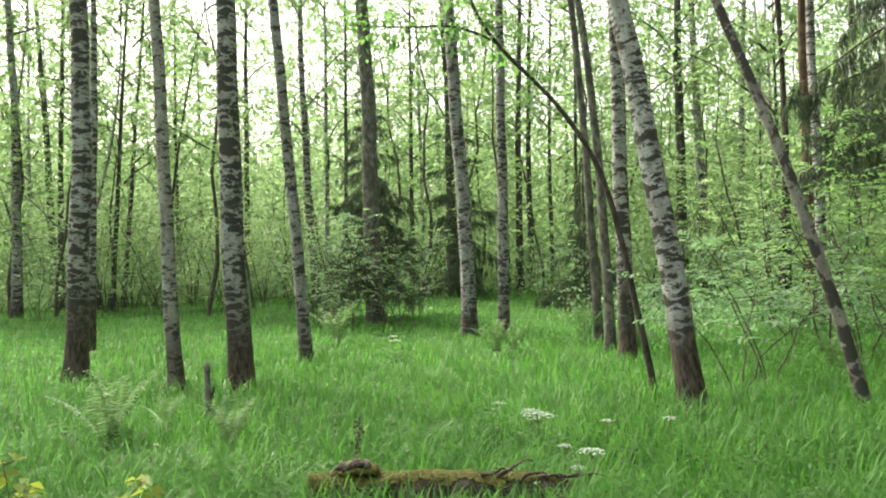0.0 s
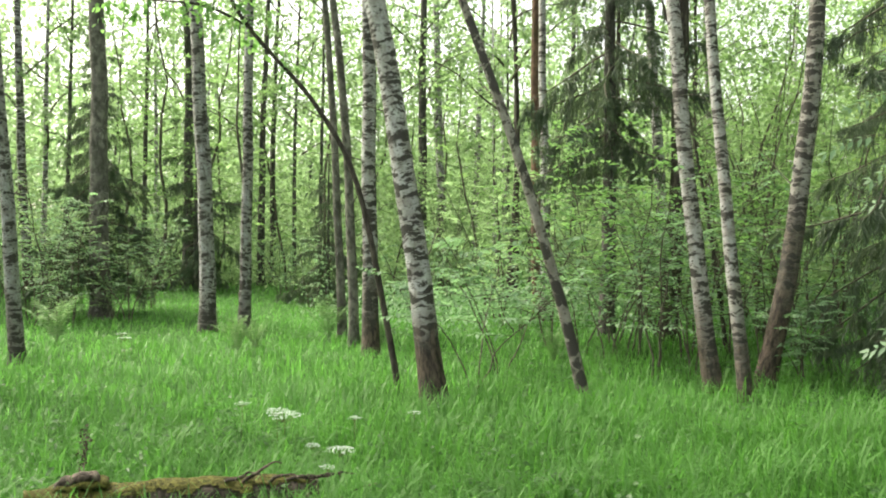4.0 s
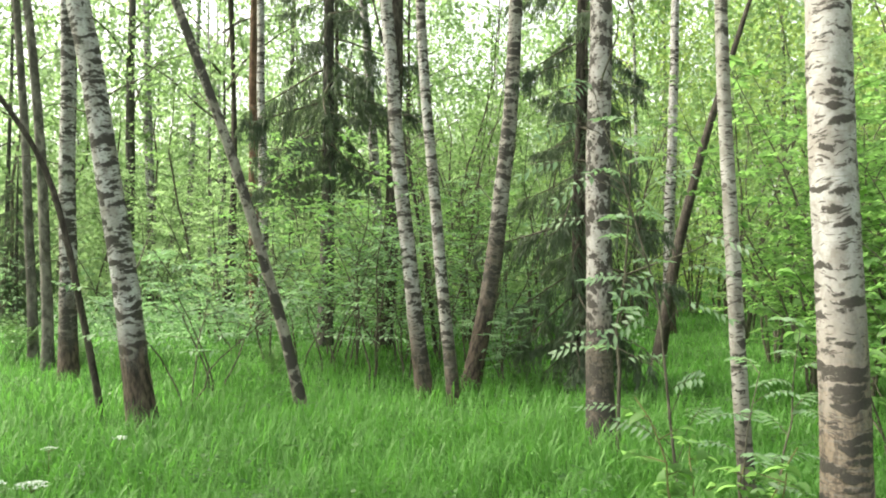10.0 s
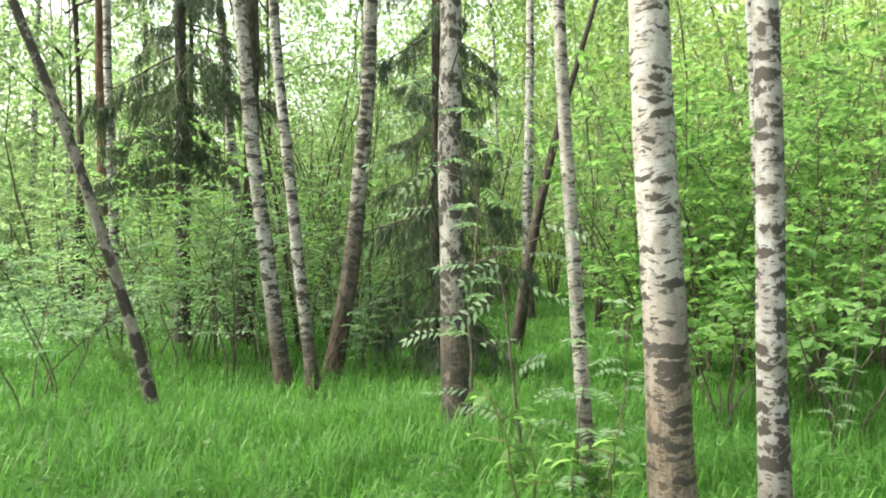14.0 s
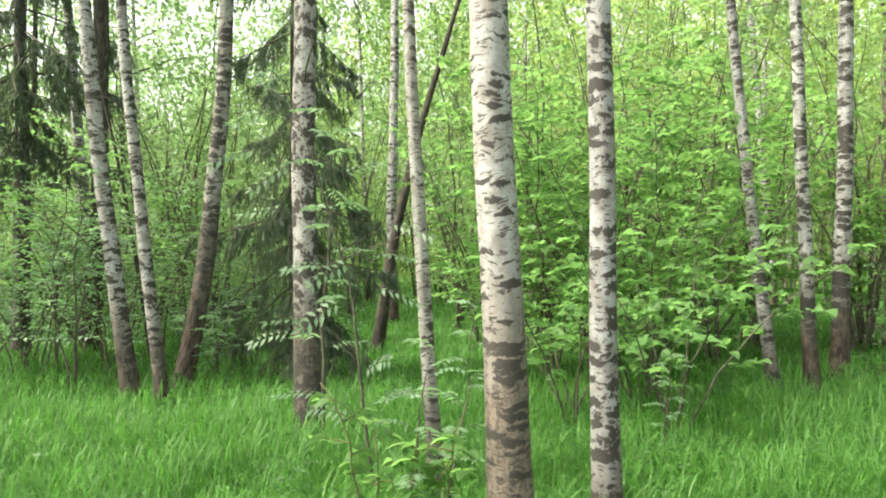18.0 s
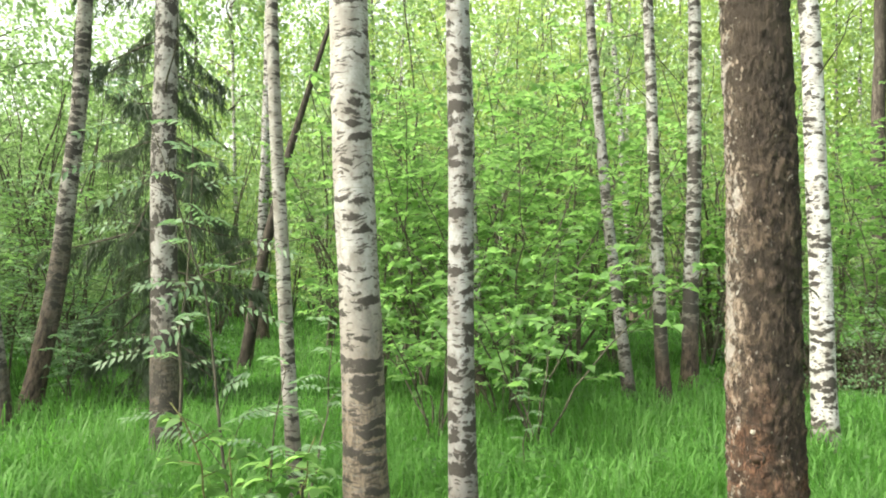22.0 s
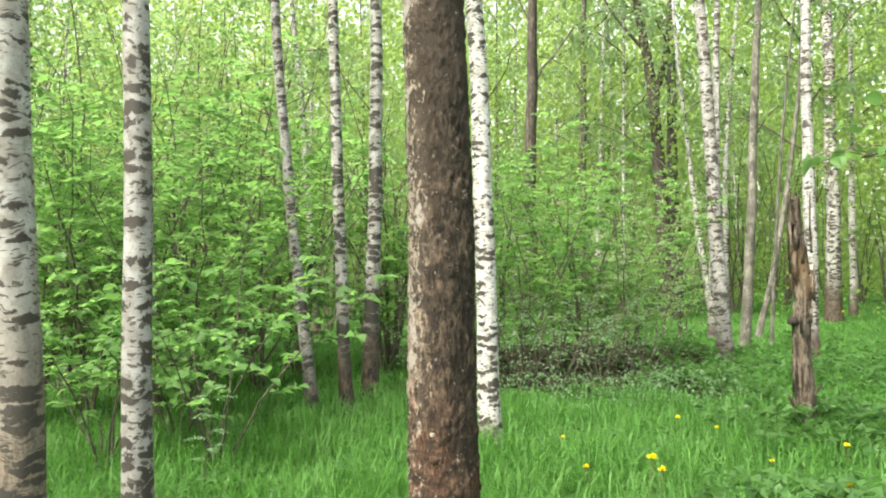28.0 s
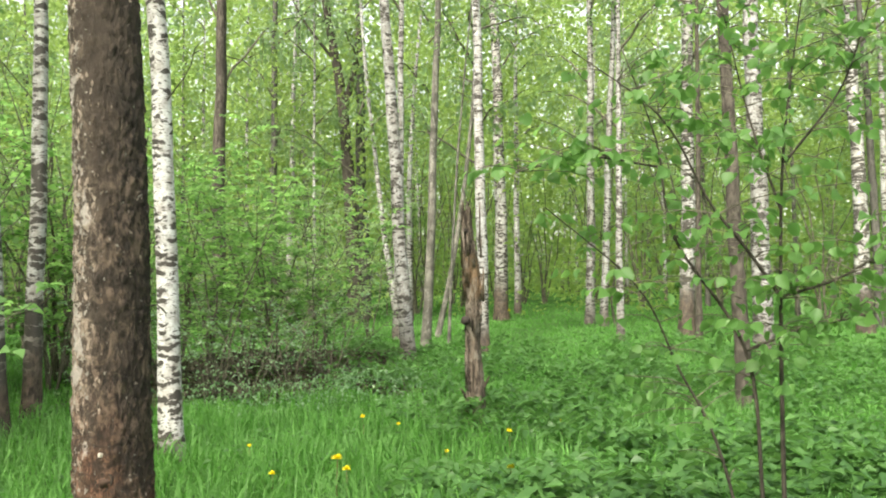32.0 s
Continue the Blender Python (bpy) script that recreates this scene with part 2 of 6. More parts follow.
def leaf_mat(name, dark, light, through_light, share=0.45, gloss=0.35, patch=None, rough=0.5):
    """Leaves: each one a little different, glossy on top, light shining through."""
    n = Nodes(name)
    geo = n.add("NewGeometry")
    rnd = geo.outputs["Random Per Island"]
    info = n.add("ObjectInfo")
    mixv = n.math("ADD", n.math("MULTIPLY", rnd, 0.75), n.math("MULTIPLY", info.outputs["Random"], 0.25))
    col = n.mix(mixv, dark, light)
    if patch:
        col = n.mix(n.ramp(n.noise(n.coords((0.7, 0.7, 0.7), False), 1.0, 4.0, 0.6), 0.42, 0.66, 0.0, 0.6), col, patch)
    n.put(n.bsdf.inputs["Base Color"], col)
    n.bsdf.inputs["Roughness"].default_value = rough
    n.bsdf.inputs["Specular IOR Level"].default_value = gloss
    tr = n.add("BsdfTranslucent")
    n.put(tr.inputs["Color"], n.mix(mixv, tuple(c * 0.75 for c in through_light), through_light))
    ms = n.add("MixShader")
    ms.inputs[0].default_value = share
    n.t.links.new(n.bsdf.outputs[0], ms.inputs[1])
    n.t.links.new(tr.outputs[0], ms.inputs[2])
    n.t.links.new(ms.outputs[0], n.out.inputs[0])
    return n.mat


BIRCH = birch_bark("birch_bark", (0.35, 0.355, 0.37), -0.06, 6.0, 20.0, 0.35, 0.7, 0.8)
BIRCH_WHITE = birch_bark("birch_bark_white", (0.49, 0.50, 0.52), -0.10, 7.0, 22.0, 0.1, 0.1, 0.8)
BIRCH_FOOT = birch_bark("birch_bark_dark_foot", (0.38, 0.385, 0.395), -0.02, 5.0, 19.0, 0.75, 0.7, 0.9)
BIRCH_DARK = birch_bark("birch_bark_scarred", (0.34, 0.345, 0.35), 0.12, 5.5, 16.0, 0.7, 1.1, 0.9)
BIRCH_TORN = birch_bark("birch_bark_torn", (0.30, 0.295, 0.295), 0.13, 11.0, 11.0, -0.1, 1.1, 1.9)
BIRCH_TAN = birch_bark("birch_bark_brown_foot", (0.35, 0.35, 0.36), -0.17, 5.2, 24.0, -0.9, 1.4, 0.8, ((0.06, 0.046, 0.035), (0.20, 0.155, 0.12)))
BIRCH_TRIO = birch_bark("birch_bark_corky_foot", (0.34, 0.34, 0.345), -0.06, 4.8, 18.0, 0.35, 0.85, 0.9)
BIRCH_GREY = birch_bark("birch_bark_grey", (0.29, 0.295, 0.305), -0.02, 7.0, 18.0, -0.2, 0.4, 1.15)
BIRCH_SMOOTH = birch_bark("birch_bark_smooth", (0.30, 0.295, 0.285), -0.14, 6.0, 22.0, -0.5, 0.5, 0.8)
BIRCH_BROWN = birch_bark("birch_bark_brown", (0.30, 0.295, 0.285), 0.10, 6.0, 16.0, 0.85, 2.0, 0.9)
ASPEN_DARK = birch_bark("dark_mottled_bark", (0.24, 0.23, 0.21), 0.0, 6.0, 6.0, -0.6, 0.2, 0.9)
ASPEN = rough_bark("grey_bark", (0.058, 0.056, 0.049), (0.20, 0.19, 0.17), (9, 9, 5), 0.5, (0.28, 0.275, 0.26))
DARK = rough_bark("dark_bark", (0.028, 0.024, 0.021), (0.095, 0.083, 0.072), (20, 20, 6), 0.8)
# dark bark greyed, distance haze put into the colour; spruce trunks use it too
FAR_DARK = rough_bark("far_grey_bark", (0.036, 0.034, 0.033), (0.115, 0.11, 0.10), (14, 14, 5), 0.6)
SAPLING_BARK = rough_bark("dark_sapling_bark", (0.017, 0.015, 0.012), (0.056, 0.049, 0.04), (40, 40, 14), 0.5)
PINE = rough_bark("pine_bark", (0.075, 0.046, 0.034), (0.19, 0.12, 0.085), (12, 12, 5), 0.8)
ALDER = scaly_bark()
DEADWOOD = rough_bark("rotten_wood", (0.022, 0.017, 0.013), (0.155, 0.125, 0.10), (26, 26, 3.5), 1.0, (0.36, 0.30, 0.24), 0.03)
TWIG = rough_bark("twig_bark", (0.052, 0.049, 0.038), (0.145, 0.135, 0.105), (30, 30, 12), 0.4)
GREEN_TWIG = rough_bark("green_twig", (0.09, 0.09, 0.04), (0.16, 0.16, 0.07), (30, 30, 12), 0.3)
PALE_WOOD = rough_bark("pale_bare_wood", (0.22, 0.195, 0.165), (0.50, 0.47, 0.43), (60, 60, 30), 0.5)
LEAF_BIRCH = leaf_mat("birch_leaf", (0.062, 0.12, 0.04), (0.115, 0.185, 0.065), (0.28, 0.47, 0.16), 0.54, 0.35)
# leaf for the depth of the wood, distance haze put into its paler, greyer colour
LEAF_HAZY = leaf_mat("hazy_leaf", (0.10, 0.155, 0.075), (0.145, 0.21, 0.105), (0.36, 0.55, 0.25), 0.58, 0.3)
# yellower, brighter copy for the east, frontal sunlight put into the colour
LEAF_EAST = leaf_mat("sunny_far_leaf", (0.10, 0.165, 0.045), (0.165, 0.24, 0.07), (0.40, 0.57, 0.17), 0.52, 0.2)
LEAF_HAZEL = leaf_mat("hazel_leaf", (0.062, 0.145, 0.04), (0.112, 0.22, 0.064), (0.30, 0.57, 0.16), 0.56, 0.4)
LEAF_YELLOW = leaf_mat("yellow_green_leaf", (0.15, 0.21, 0.03), (0.21, 0.27, 0.05), (0.42, 0.52, 0.08), 0.45)
LEAF_ROWAN = leaf_mat("rowan_leaf", (0.088, 0.165, 0.095), (0.155, 0.24, 0.145), (0.26, 0.48, 0.20), 0.44, 0.55)
LEAF_LIME = leaf_mat("young_leaf", (0.082, 0.185, 0.06), (0.14, 0.26, 0.09), (0.29, 0.56, 0.16), 0.5, 0.45)
LEAF_COVER = leaf_mat("herb_leaf", (0.028, 0.085, 0.022), (0.078, 0.175, 0.048), (0.13, 0.31, 0.07), 0.40, 0.45)
NEEDLE = leaf_mat("spruce_needle", (0.052, 0.08, 0.057), (0.098, 0.138, 0.088), (0.13, 0.19, 0.09), 0.38, 0.35)
GRASS = leaf_mat("grass_blade", (0.028, 0.097, 0.017), (0.120, 0.278, 0.066), (0.155, 0.43, 0.075), 0.40, 0.26, (0.10, 0.205, 0.066), 0.5)
LITTER = leaf_mat("dead_leaf", (0.022, 0.018, 0.012), (0.075, 0.06, 0.042), (0.05, 0.04, 0.02), 0.1, 0.3)
FERN = leaf_mat("fern_frond", (0.11, 0.19, 0.085), (0.17, 0.27, 0.13), (0.24, 0.42, 0.15), 0.4)
# hazel leaf darkened, the shade on the near sapling put into its colour
LEAF_SAPLING = leaf_mat("sapling_leaf", (0.044, 0.115, 0.03), (0.092, 0.19, 0.055), (0.24, 0.48, 0.12), 0.5, 0.35)


def ground_mat():
    n = Nodes("mossy_soil")
    a = n.noise(n.coords((0.35, 0.35, 0.35), False), 1.0, 5.0)
    b = n.noise(n.coords((9, 9, 9), False), 1.0, 5.0, 0.7)
    col = n.mix(n.ramp(a, 0.35, 0.65), (0.034, 0.088, 0.02), (0.05, 0.13, 0.03))
    col = n.mix(n.ramp(b, 0.55, 0.75, 0.0, 0.4), col, (0.05, 0.045, 0.022))
    n.bump(b, 0.8, 0.05)
    return n.done(col, 0.95, 0.1)


def plain(name, color, rough=0.7, vary=0.35, scale=30.0):
    n = Nodes(name)
    f = n.noise(n.coords((scale, scale, scale)), 1.0, 4.0)
    n.bump(f, 0.3, 0.004)
    return n.done(n.mix(f, tuple(c * (1 - vary) for c in color), tuple(min(1, c * (1 + vary)) for c in color)), rough)


def snag_mat():
    """Weathered rotten wood: grey and brown fibres, black hollows, an orange torn middle."""
    n = Nodes("rotten_snag_wood")
    fibre = n.noise(n.coords((34, 34, 5), False), 1.0, 5.0, 0.7, 0.3)
    lump = n.noise(n.coords((9, 9, 4.5), False), 1.0, 5.0, 0.65, 0.5)
    z = n.height()
    col = n.mix(n.ramp(fibre, 0.40, 0.62), (0.03, 0.024, 0.019), (0.17, 0.135, 0.11))
    col = n.mix(n.ramp(lump, 0.50, 0.60, 0.0, 0.85), col, n.mix(fibre, (0.10, 0.085, 0.072), (0.33, 0.29, 0.25)))
    torn = n.math("MULTIPLY", n.ramp(z, 1.35, 1.5), n.ramp(z, 1.8, 1.95, 1.0, 0.0))
    col = n.mix(n.math("MULTIPLY", torn, n.ramp(lump, 0.42, 0.56, 0.75, 0.15)), col, n.mix(fibre, (0.10, 0.06, 0.035), (0.36, 0.24, 0.14)))
    col = n.mix(n.ramp(lump, 0.36, 0.43, 0.95, 0.0), col, (0.012, 0.010, 0.009))
    n.bump(n.math("ADD", fibre, n.math("MULTIPLY", lump, 1.5)), 1.0, 0.04)
    return n.done(col, 0.9, 0.2)


SNAG_WOOD = snag_mat()
SOIL = ground_mat()
MOSS = rough_bark("moss", (0.03, 0.03, 0.008), (0.145, 0.14, 0.035), (48, 48, 48), 1.0, (0.11, 0.075, 0.04), 0.02)
YELLOW = plain("yellow_petals", (0.80, 0.66, 0.03), 0.6, 0.15)
WHITE_PETAL = plain("white_petals", (0.44, 0.52, 0.46), 0.6, 0.1)
FUNGUS = plain("dark_fungus", (0.03, 0.025, 0.022), 0.9, 0.4)


# ---- plan and mesh helpers ----
def rise(x, y):
    """Height of the ground: nearly flat, with a slight rise to the south-east."""
    s = x * 0.9397 - y * 0.342 - 6
    s = np.minimum(s, 60)
    return 0.0075 * (s + np.sqrt(s * s + 16)) + 0.03 * np.sin(x * 0.9 + 1) * np.cos(y * 0.7) + 0.02 * np.sin(x * 2.1 - y * 1.7)


def at(bearing, dist):
    x, y = dist * math.sin(radians(bearing)), dist * math.cos(radians(bearing))
    return x, y, float(rise(x, y))


def spot(bearing, dist, spin=0.0, size=1.0, sink=0.0):
    """A pose on the ground whose own x points along the circle, and y away from the filming spot."""
    x, y, z = at(bearing, dist)
    return pose(x, y, z - sink, 0, 0, -bearing + spin) @ Matrix.Scale(size, 4)


def mesh_of(name, v, f, smooth=False):
    """A mesh from an array of vertices and an array of faces, all with as many corners."""
    v, f = np.asarray(v, np.float32), np.asarray(f, np.int32)
    me = bpy.data.meshes.new(name)
    me.vertices.add(len(v))
    me.vertices.foreach_set("co", v.ravel())
    me.loops.add(f.size)
    me.loops.foreach_set("vertex_index", f.ravel())
    me.polygons.add(len(f))
    me.polygons.foreach_set("loop_start", np.arange(0, f.size, f.shape[1], dtype=np.int32))
    if smooth:
        me.polygons.foreach_set("use_smooth", np.ones(len(f), bool))
    me.update(calc_edges=True)
    return me


def leafy(name, leaf_vf, wood_vf):
    """Leaves and the twigs that carry them in one mesh; the twigs take the second material."""
    v, f = joined([leaf_vf, wood_vf])
    me = mesh_of(name, v, f)
    me["twigs_from"] = len(leaf_vf[1])
    return me


def part(name, mesh, material, parent=None, label="", second=None):
    ob = new(name, mesh)
    if not mesh.materials:
        mesh.materials.append(material)
        if second:
            mesh.materials.append(second)
            idx = np.zeros(len(mesh.polygons), np.int32)
            idx[mesh["twigs_from"]:] = 1
            mesh.polygons.foreach_set("material_index", idx)
    ob.parent = parent
    return tagged(ob, label)


def thing(name, m, label, category, group=""):
    ob = new(name)
    ob.empty_display_size = 0.2
    ob.matrix_basis = m
    return tagged(ob, label, category, group)


def tube(pts, radii, sides=8, rough=0.0, seed=0, lobes=0.0, cap=True):
    """Quads of a tube along points with a radius at each; its end closes to a small tip."""
    pts, radii = np.asarray(pts, float), np.asarray(radii, float)
    g = np.random.default_rng(seed)
    tang = np.gradient(pts, axis=0)
    tang /= np.linalg.norm(tang, axis=1)[:, None] + 1e-9
    ref = np.array([1.0, 0, 0]) if abs(tang[0][0]) < 0.8 else np.array([0, 1.0, 0])
    u = ref - tang * (tang @ ref)[:, None]
    u /= np.linalg.norm(u, axis=1)[:, None]
    w = np.cross(tang, u)
    a = np.linspace(0, 2 * np.pi, sides, endpoint=False)
    rr = radii[:, None] * (1 + lobes * np.cos(3 * a + g.uniform(0, 6))[None] + 0.5 * lobes * np.cos(5 * a + g.uniform(0, 6))[None])
    if rough:
        n = g.normal(0, 1, rr.shape)
        n = (n + np.roll(n, 1, 0) + np.roll(n, 1, 1) + np.roll(n, -1, 1)) / 2
        rr = rr * (1 + rough * n)
    v = pts[:, None] + rr[..., None] * (np.cos(a)[None, :, None] * u[:, None] + np.sin(a)[None, :, None] * w[:, None])
    n, k = len(pts), sides
    i = np.arange((n - 1) * k).reshape(n - 1, k)
    j = np.roll(i, -1, 1)
    f = np.stack([i, j, j + k, i + k], -1).reshape(-1, 4)
    v = v.reshape(-1, 3)
    if cap:
        last = (n - 1) * k
        v = np.vstack([v, pts[-1] + tang[-1] * radii[-1] * 0.5])
        tip = len(v) - 1
        ring = np.arange(k)
        f = np.vstack([f, np.stack([last + ring, last + (ring + 1) % k, np.full(k, tip), np.full(k, tip)], -1)])
    return v, f


def joined(pieces):
    vs, fs, n = [], [], 0
    for v, f in pieces:
        vs.append(v)
        fs.append(np.asarray(f) + n)
        n += len(v)
    return np.vstack(vs), np.vstack(fs)


def tris(f):
    """Quads (the last two corners may be one) to triangles."""
    f = np.asarray(f)
    t = np.vstack([f[:, [0, 1, 2]], f[:, [0, 2, 3]]])
    return t[(t[:, 0] != t[:, 1]) & (t[:, 1] != t[:, 2]) & (t[:, 0] != t[:, 2])]


def leaves(pos, way, length, width, g, droop=0.25, fold=0.25, flat=0.6, face=(0, 0, 1.0)):
    """Pointed leaves at positions, each along its way: two halves folded at the midrib, with a bent tip."""
    n = len(pos)
    way = way / (np.linalg.norm(way, axis=1)[:, None] + 1e-9)
    up = g.normal(0, 1, (n, 3)) * (1 - flat) + np.array(face)
    side = np.cross(way, up)
    side /= np.linalg.norm(side, axis=1)[:, None] + 1e-9
    nor = np.cross(side, way)
    ln = (length * g.uniform(0.65, 1.2, n))[:, None]
    wd = (width * g.uniform(0.75, 1.15, n))[:, None]
    mid = pos + way * ln * 0.45
    a, d = pos, pos + way * ln + np.array([0, 0, -1]) * ln * droop
    b = mid + side * wd * 0.5 + nor * wd * fold
    c = mid - side * wd * 0.5 + nor * wd * fold
    v = np.stack([a, b, d, c], 1).reshape(-1, 3)
    i = np.arange(n)[:, None] * 4
    f = np.vstack([i + [0, 1, 2], i + [0, 2, 3]])
    return v, f


def round_leaves(pos, way, length, width, g, loose=0.35):
    """Broad leaves with an outline of eight corners, cupped a little."""
    n = len(pos)
    way = way / np.linalg.norm(way, axis=1)[:, None]
    up = g.normal(0, loose, (n, 3)) + [0, 0, 1.0]
    side = np.cross(way, up)
    side /= np.linalg.norm(side, axis=1)[:, None]
    nor = np.cross(side, way)
    ln = length * g.uniform(0.6, 1.2, n)[:, None]
    wd = width * g.uniform(0.6, 1.2, n)[:, None]
    out = [pos]
    for s, w, cup in ((0.10, 0.30, 0.06), (0.42, 0.5, 0.13), (0.76, 0.30, 0.04), (1.0, 0.0, -0.22), (0.76, -0.30, 0.04), (0.42, -0.5, 0.13), (0.10, -0.30, 0.06)):
        out.append(pos + way * ln * s + side * wd * w + nor * ln * cup)
    out.append(pos + way * ln * 0.5)
    v = np.stack(out, 1).reshape(-1, 3)
    i = np.arange(n)[:, None] * 9
    f = np.vstack([i + [k, (k + 1) % 8, 8] for k in range(8)])
    return v, f


def bough(start, end, sag, n=8, g=None, jitter=0.03):
    s = np.linspace(0, 1, n)[:, None]
    p = start + (end - start) * s
    p[:, 2] += (sag * 4 * s * (1 - s))[:, 0]
    if g is not None:
        p[1:] += np.cumsum(g.normal(0, jitter, (n - 1, 3)), 0)
    return p


# ---- ground: one sheet to the horizon ----
def build_ground():
    radii = np.concatenate([np.linspace(0.0, 30, 61)[1:], np.geomspace(31, 900, 40)])
    a = np.linspace(0, 2 * np.pi, 240, endpoint=False)
    x, y = radii[:, None] * np.sin(a), radii[:, None] * np.cos(a)
    v = np.stack([x, y, rise(x, y)], -1).reshape(-1, 3)
    k = len(a)
    i = np.arange((len(radii) - 1) * k).reshape(-1, k)
    j = np.roll(i, -1, 1)
    f = np.stack([i, i + k, j + k, j], -1).reshape(-1, 4)[:, ::-1]
    v = np.vstack([v, [[0, 0, float(rise(0.0, 0.0))]]])
    c = len(v) - 1
    ring = np.arange(k)
    f = np.vstack([f, np.stack([(ring + 1) % k, ring, np.full(k, c), np.full(k, c)], -1)])
    ob = part("ground", mesh_of("ground", v, tris(f), True), SOIL)
    tagged(ob, "flat forest floor of dark soil and moss under grass", "ground", "", "structure")


build_ground()


# ---- trees ----
def crown_variant(seed, low, leaf, limbs=5, twigs=13, per=13, fine=True):
    """Limbs with hanging twigs and a cloud of leaves for a trunk 15 m high: (limb meshes, leaf mesh)."""
    g = np.random.default_rng(seed)
    limb_meshes, lv, tw_all = [], [], []
    for k in range(limbs):
        h = 15 * (low + (0.9 - low) * (k + g.uniform(0, 0.7)) / limbs)
        az = k * 2.4 + g.uniform(-0.5, 0.5)
        reach = (1.0 - (h / 15) * 0.6) * g.uniform(2.2, 3.2)
        out = np.array([math.cos(az), math.sin(az), 0])
        start, end = np.array([0, 0, h]), np.array([0, 0, h + reach * g.uniform(0.35, 0.8)]) + out * reach
        axis = bough(start, end, 0.25, 8, g, 0.05)
        pieces = [tube(axis, np.linspace(0.035, 0.008, 8), 5)]
        for t in range(twigs):
            s = g.uniform(0.2, 1.0)
            p = axis[min(7, int(s * 7))]
            q = p + out * g.uniform(0.1, 0.6) + g.normal(0, 0.45, 3) + np.array([0, 0, -g.uniform(0.0, 0.9)])
            tw = bough(p, q, 0.08, 3, g, 0.02)
            tv, tf = tube(tw[::2], np.array([0.008, 0.003]), 3, cap=False)
            if fine or t % 4 == 0:
                tw_all.append((tv, tris(tf)))
            m = per
            w = g.uniform(0.15, 1.05, m)[:, None]
            lp = p + (q - p) * w + g.normal(0, 0.07, (m, 3))
            lw = (q - p)[None] + g.normal(0, 0.6, (m, 3)) + np.array([0, 0, -0.3])
            lv.append(leaves(lp, lw, leaf, leaf * 0.8, g, 0.2, 0.15, 0.2))
        v, f = joined(pieces)
        limb_meshes.append(mesh_of("limb", v, tris(f), True))
    return limb_meshes, leafy("crown", joined(lv), joined(tw_all))


HIGH = [crown_variant(100 + i, 0.5, 0.10, 6, 11, 10) for i in range(4)]
LOW = [crown_variant(200 + i, 0.3, 0.135, 7, 11, 13, False) for i in range(4)]


def scales(v, pts, r, sides, seen, depth, wide, tall, g):
    """Breaks the skin of a tube into scales: each one proud by its own amount, with grooves between."""
    n = len(pts)
    out = v[:n * sides].reshape(n, sides, 3) - pts[:, None]
    ring = 2 * np.pi * r
    s = np.tile(np.linspace(0, ring, sides, endpoint=False), n)
    h = np.repeat(pts[:, 2], sides)
    rows = np.arange(-0.2, seen, tall)
    cols = np.arange(0, ring, wide)
    cs = (cols[None] + (np.arange(len(rows)) % 2)[:, None] * wide / 2 + g.uniform(-0.35, 0.35, (len(rows), len(cols))) * wide).ravel() % ring
    ch = (rows[:, None] + g.uniform(-0.35, 0.35, (len(rows), len(cols))) * tall).ravel()
    proud = g.uniform(0, 1, len(cs)) ** 1.5
    add = np.zeros(len(s))
    for lo in range(0, len(s), 4000):
        ds = abs(s[lo:lo + 4000, None] - cs[None])
        ds = np.minimum(ds, ring - ds) / wide
        dh = (h[lo:lo + 4000, None] - ch[None]) / tall
        d = np.sqrt(ds * ds + dh * dh)
        order = np.partition(d, 1, 1)[:, :2]
        near = d.argmin(1)
        groove = np.clip((order[:, 1] - order[:, 0]) / 0.25, 0, 1)
        add[lo:lo + 4000] = depth * ((0.4 + proud[near]) * groove - 0.5)
    add[h > seen - 0.3] = 0
    grown = out * (1 + (add / r).reshape(n, sides, 1))
    v[:n * sides] = (grown + pts[:, None]).reshape(-1, 3)
    return v


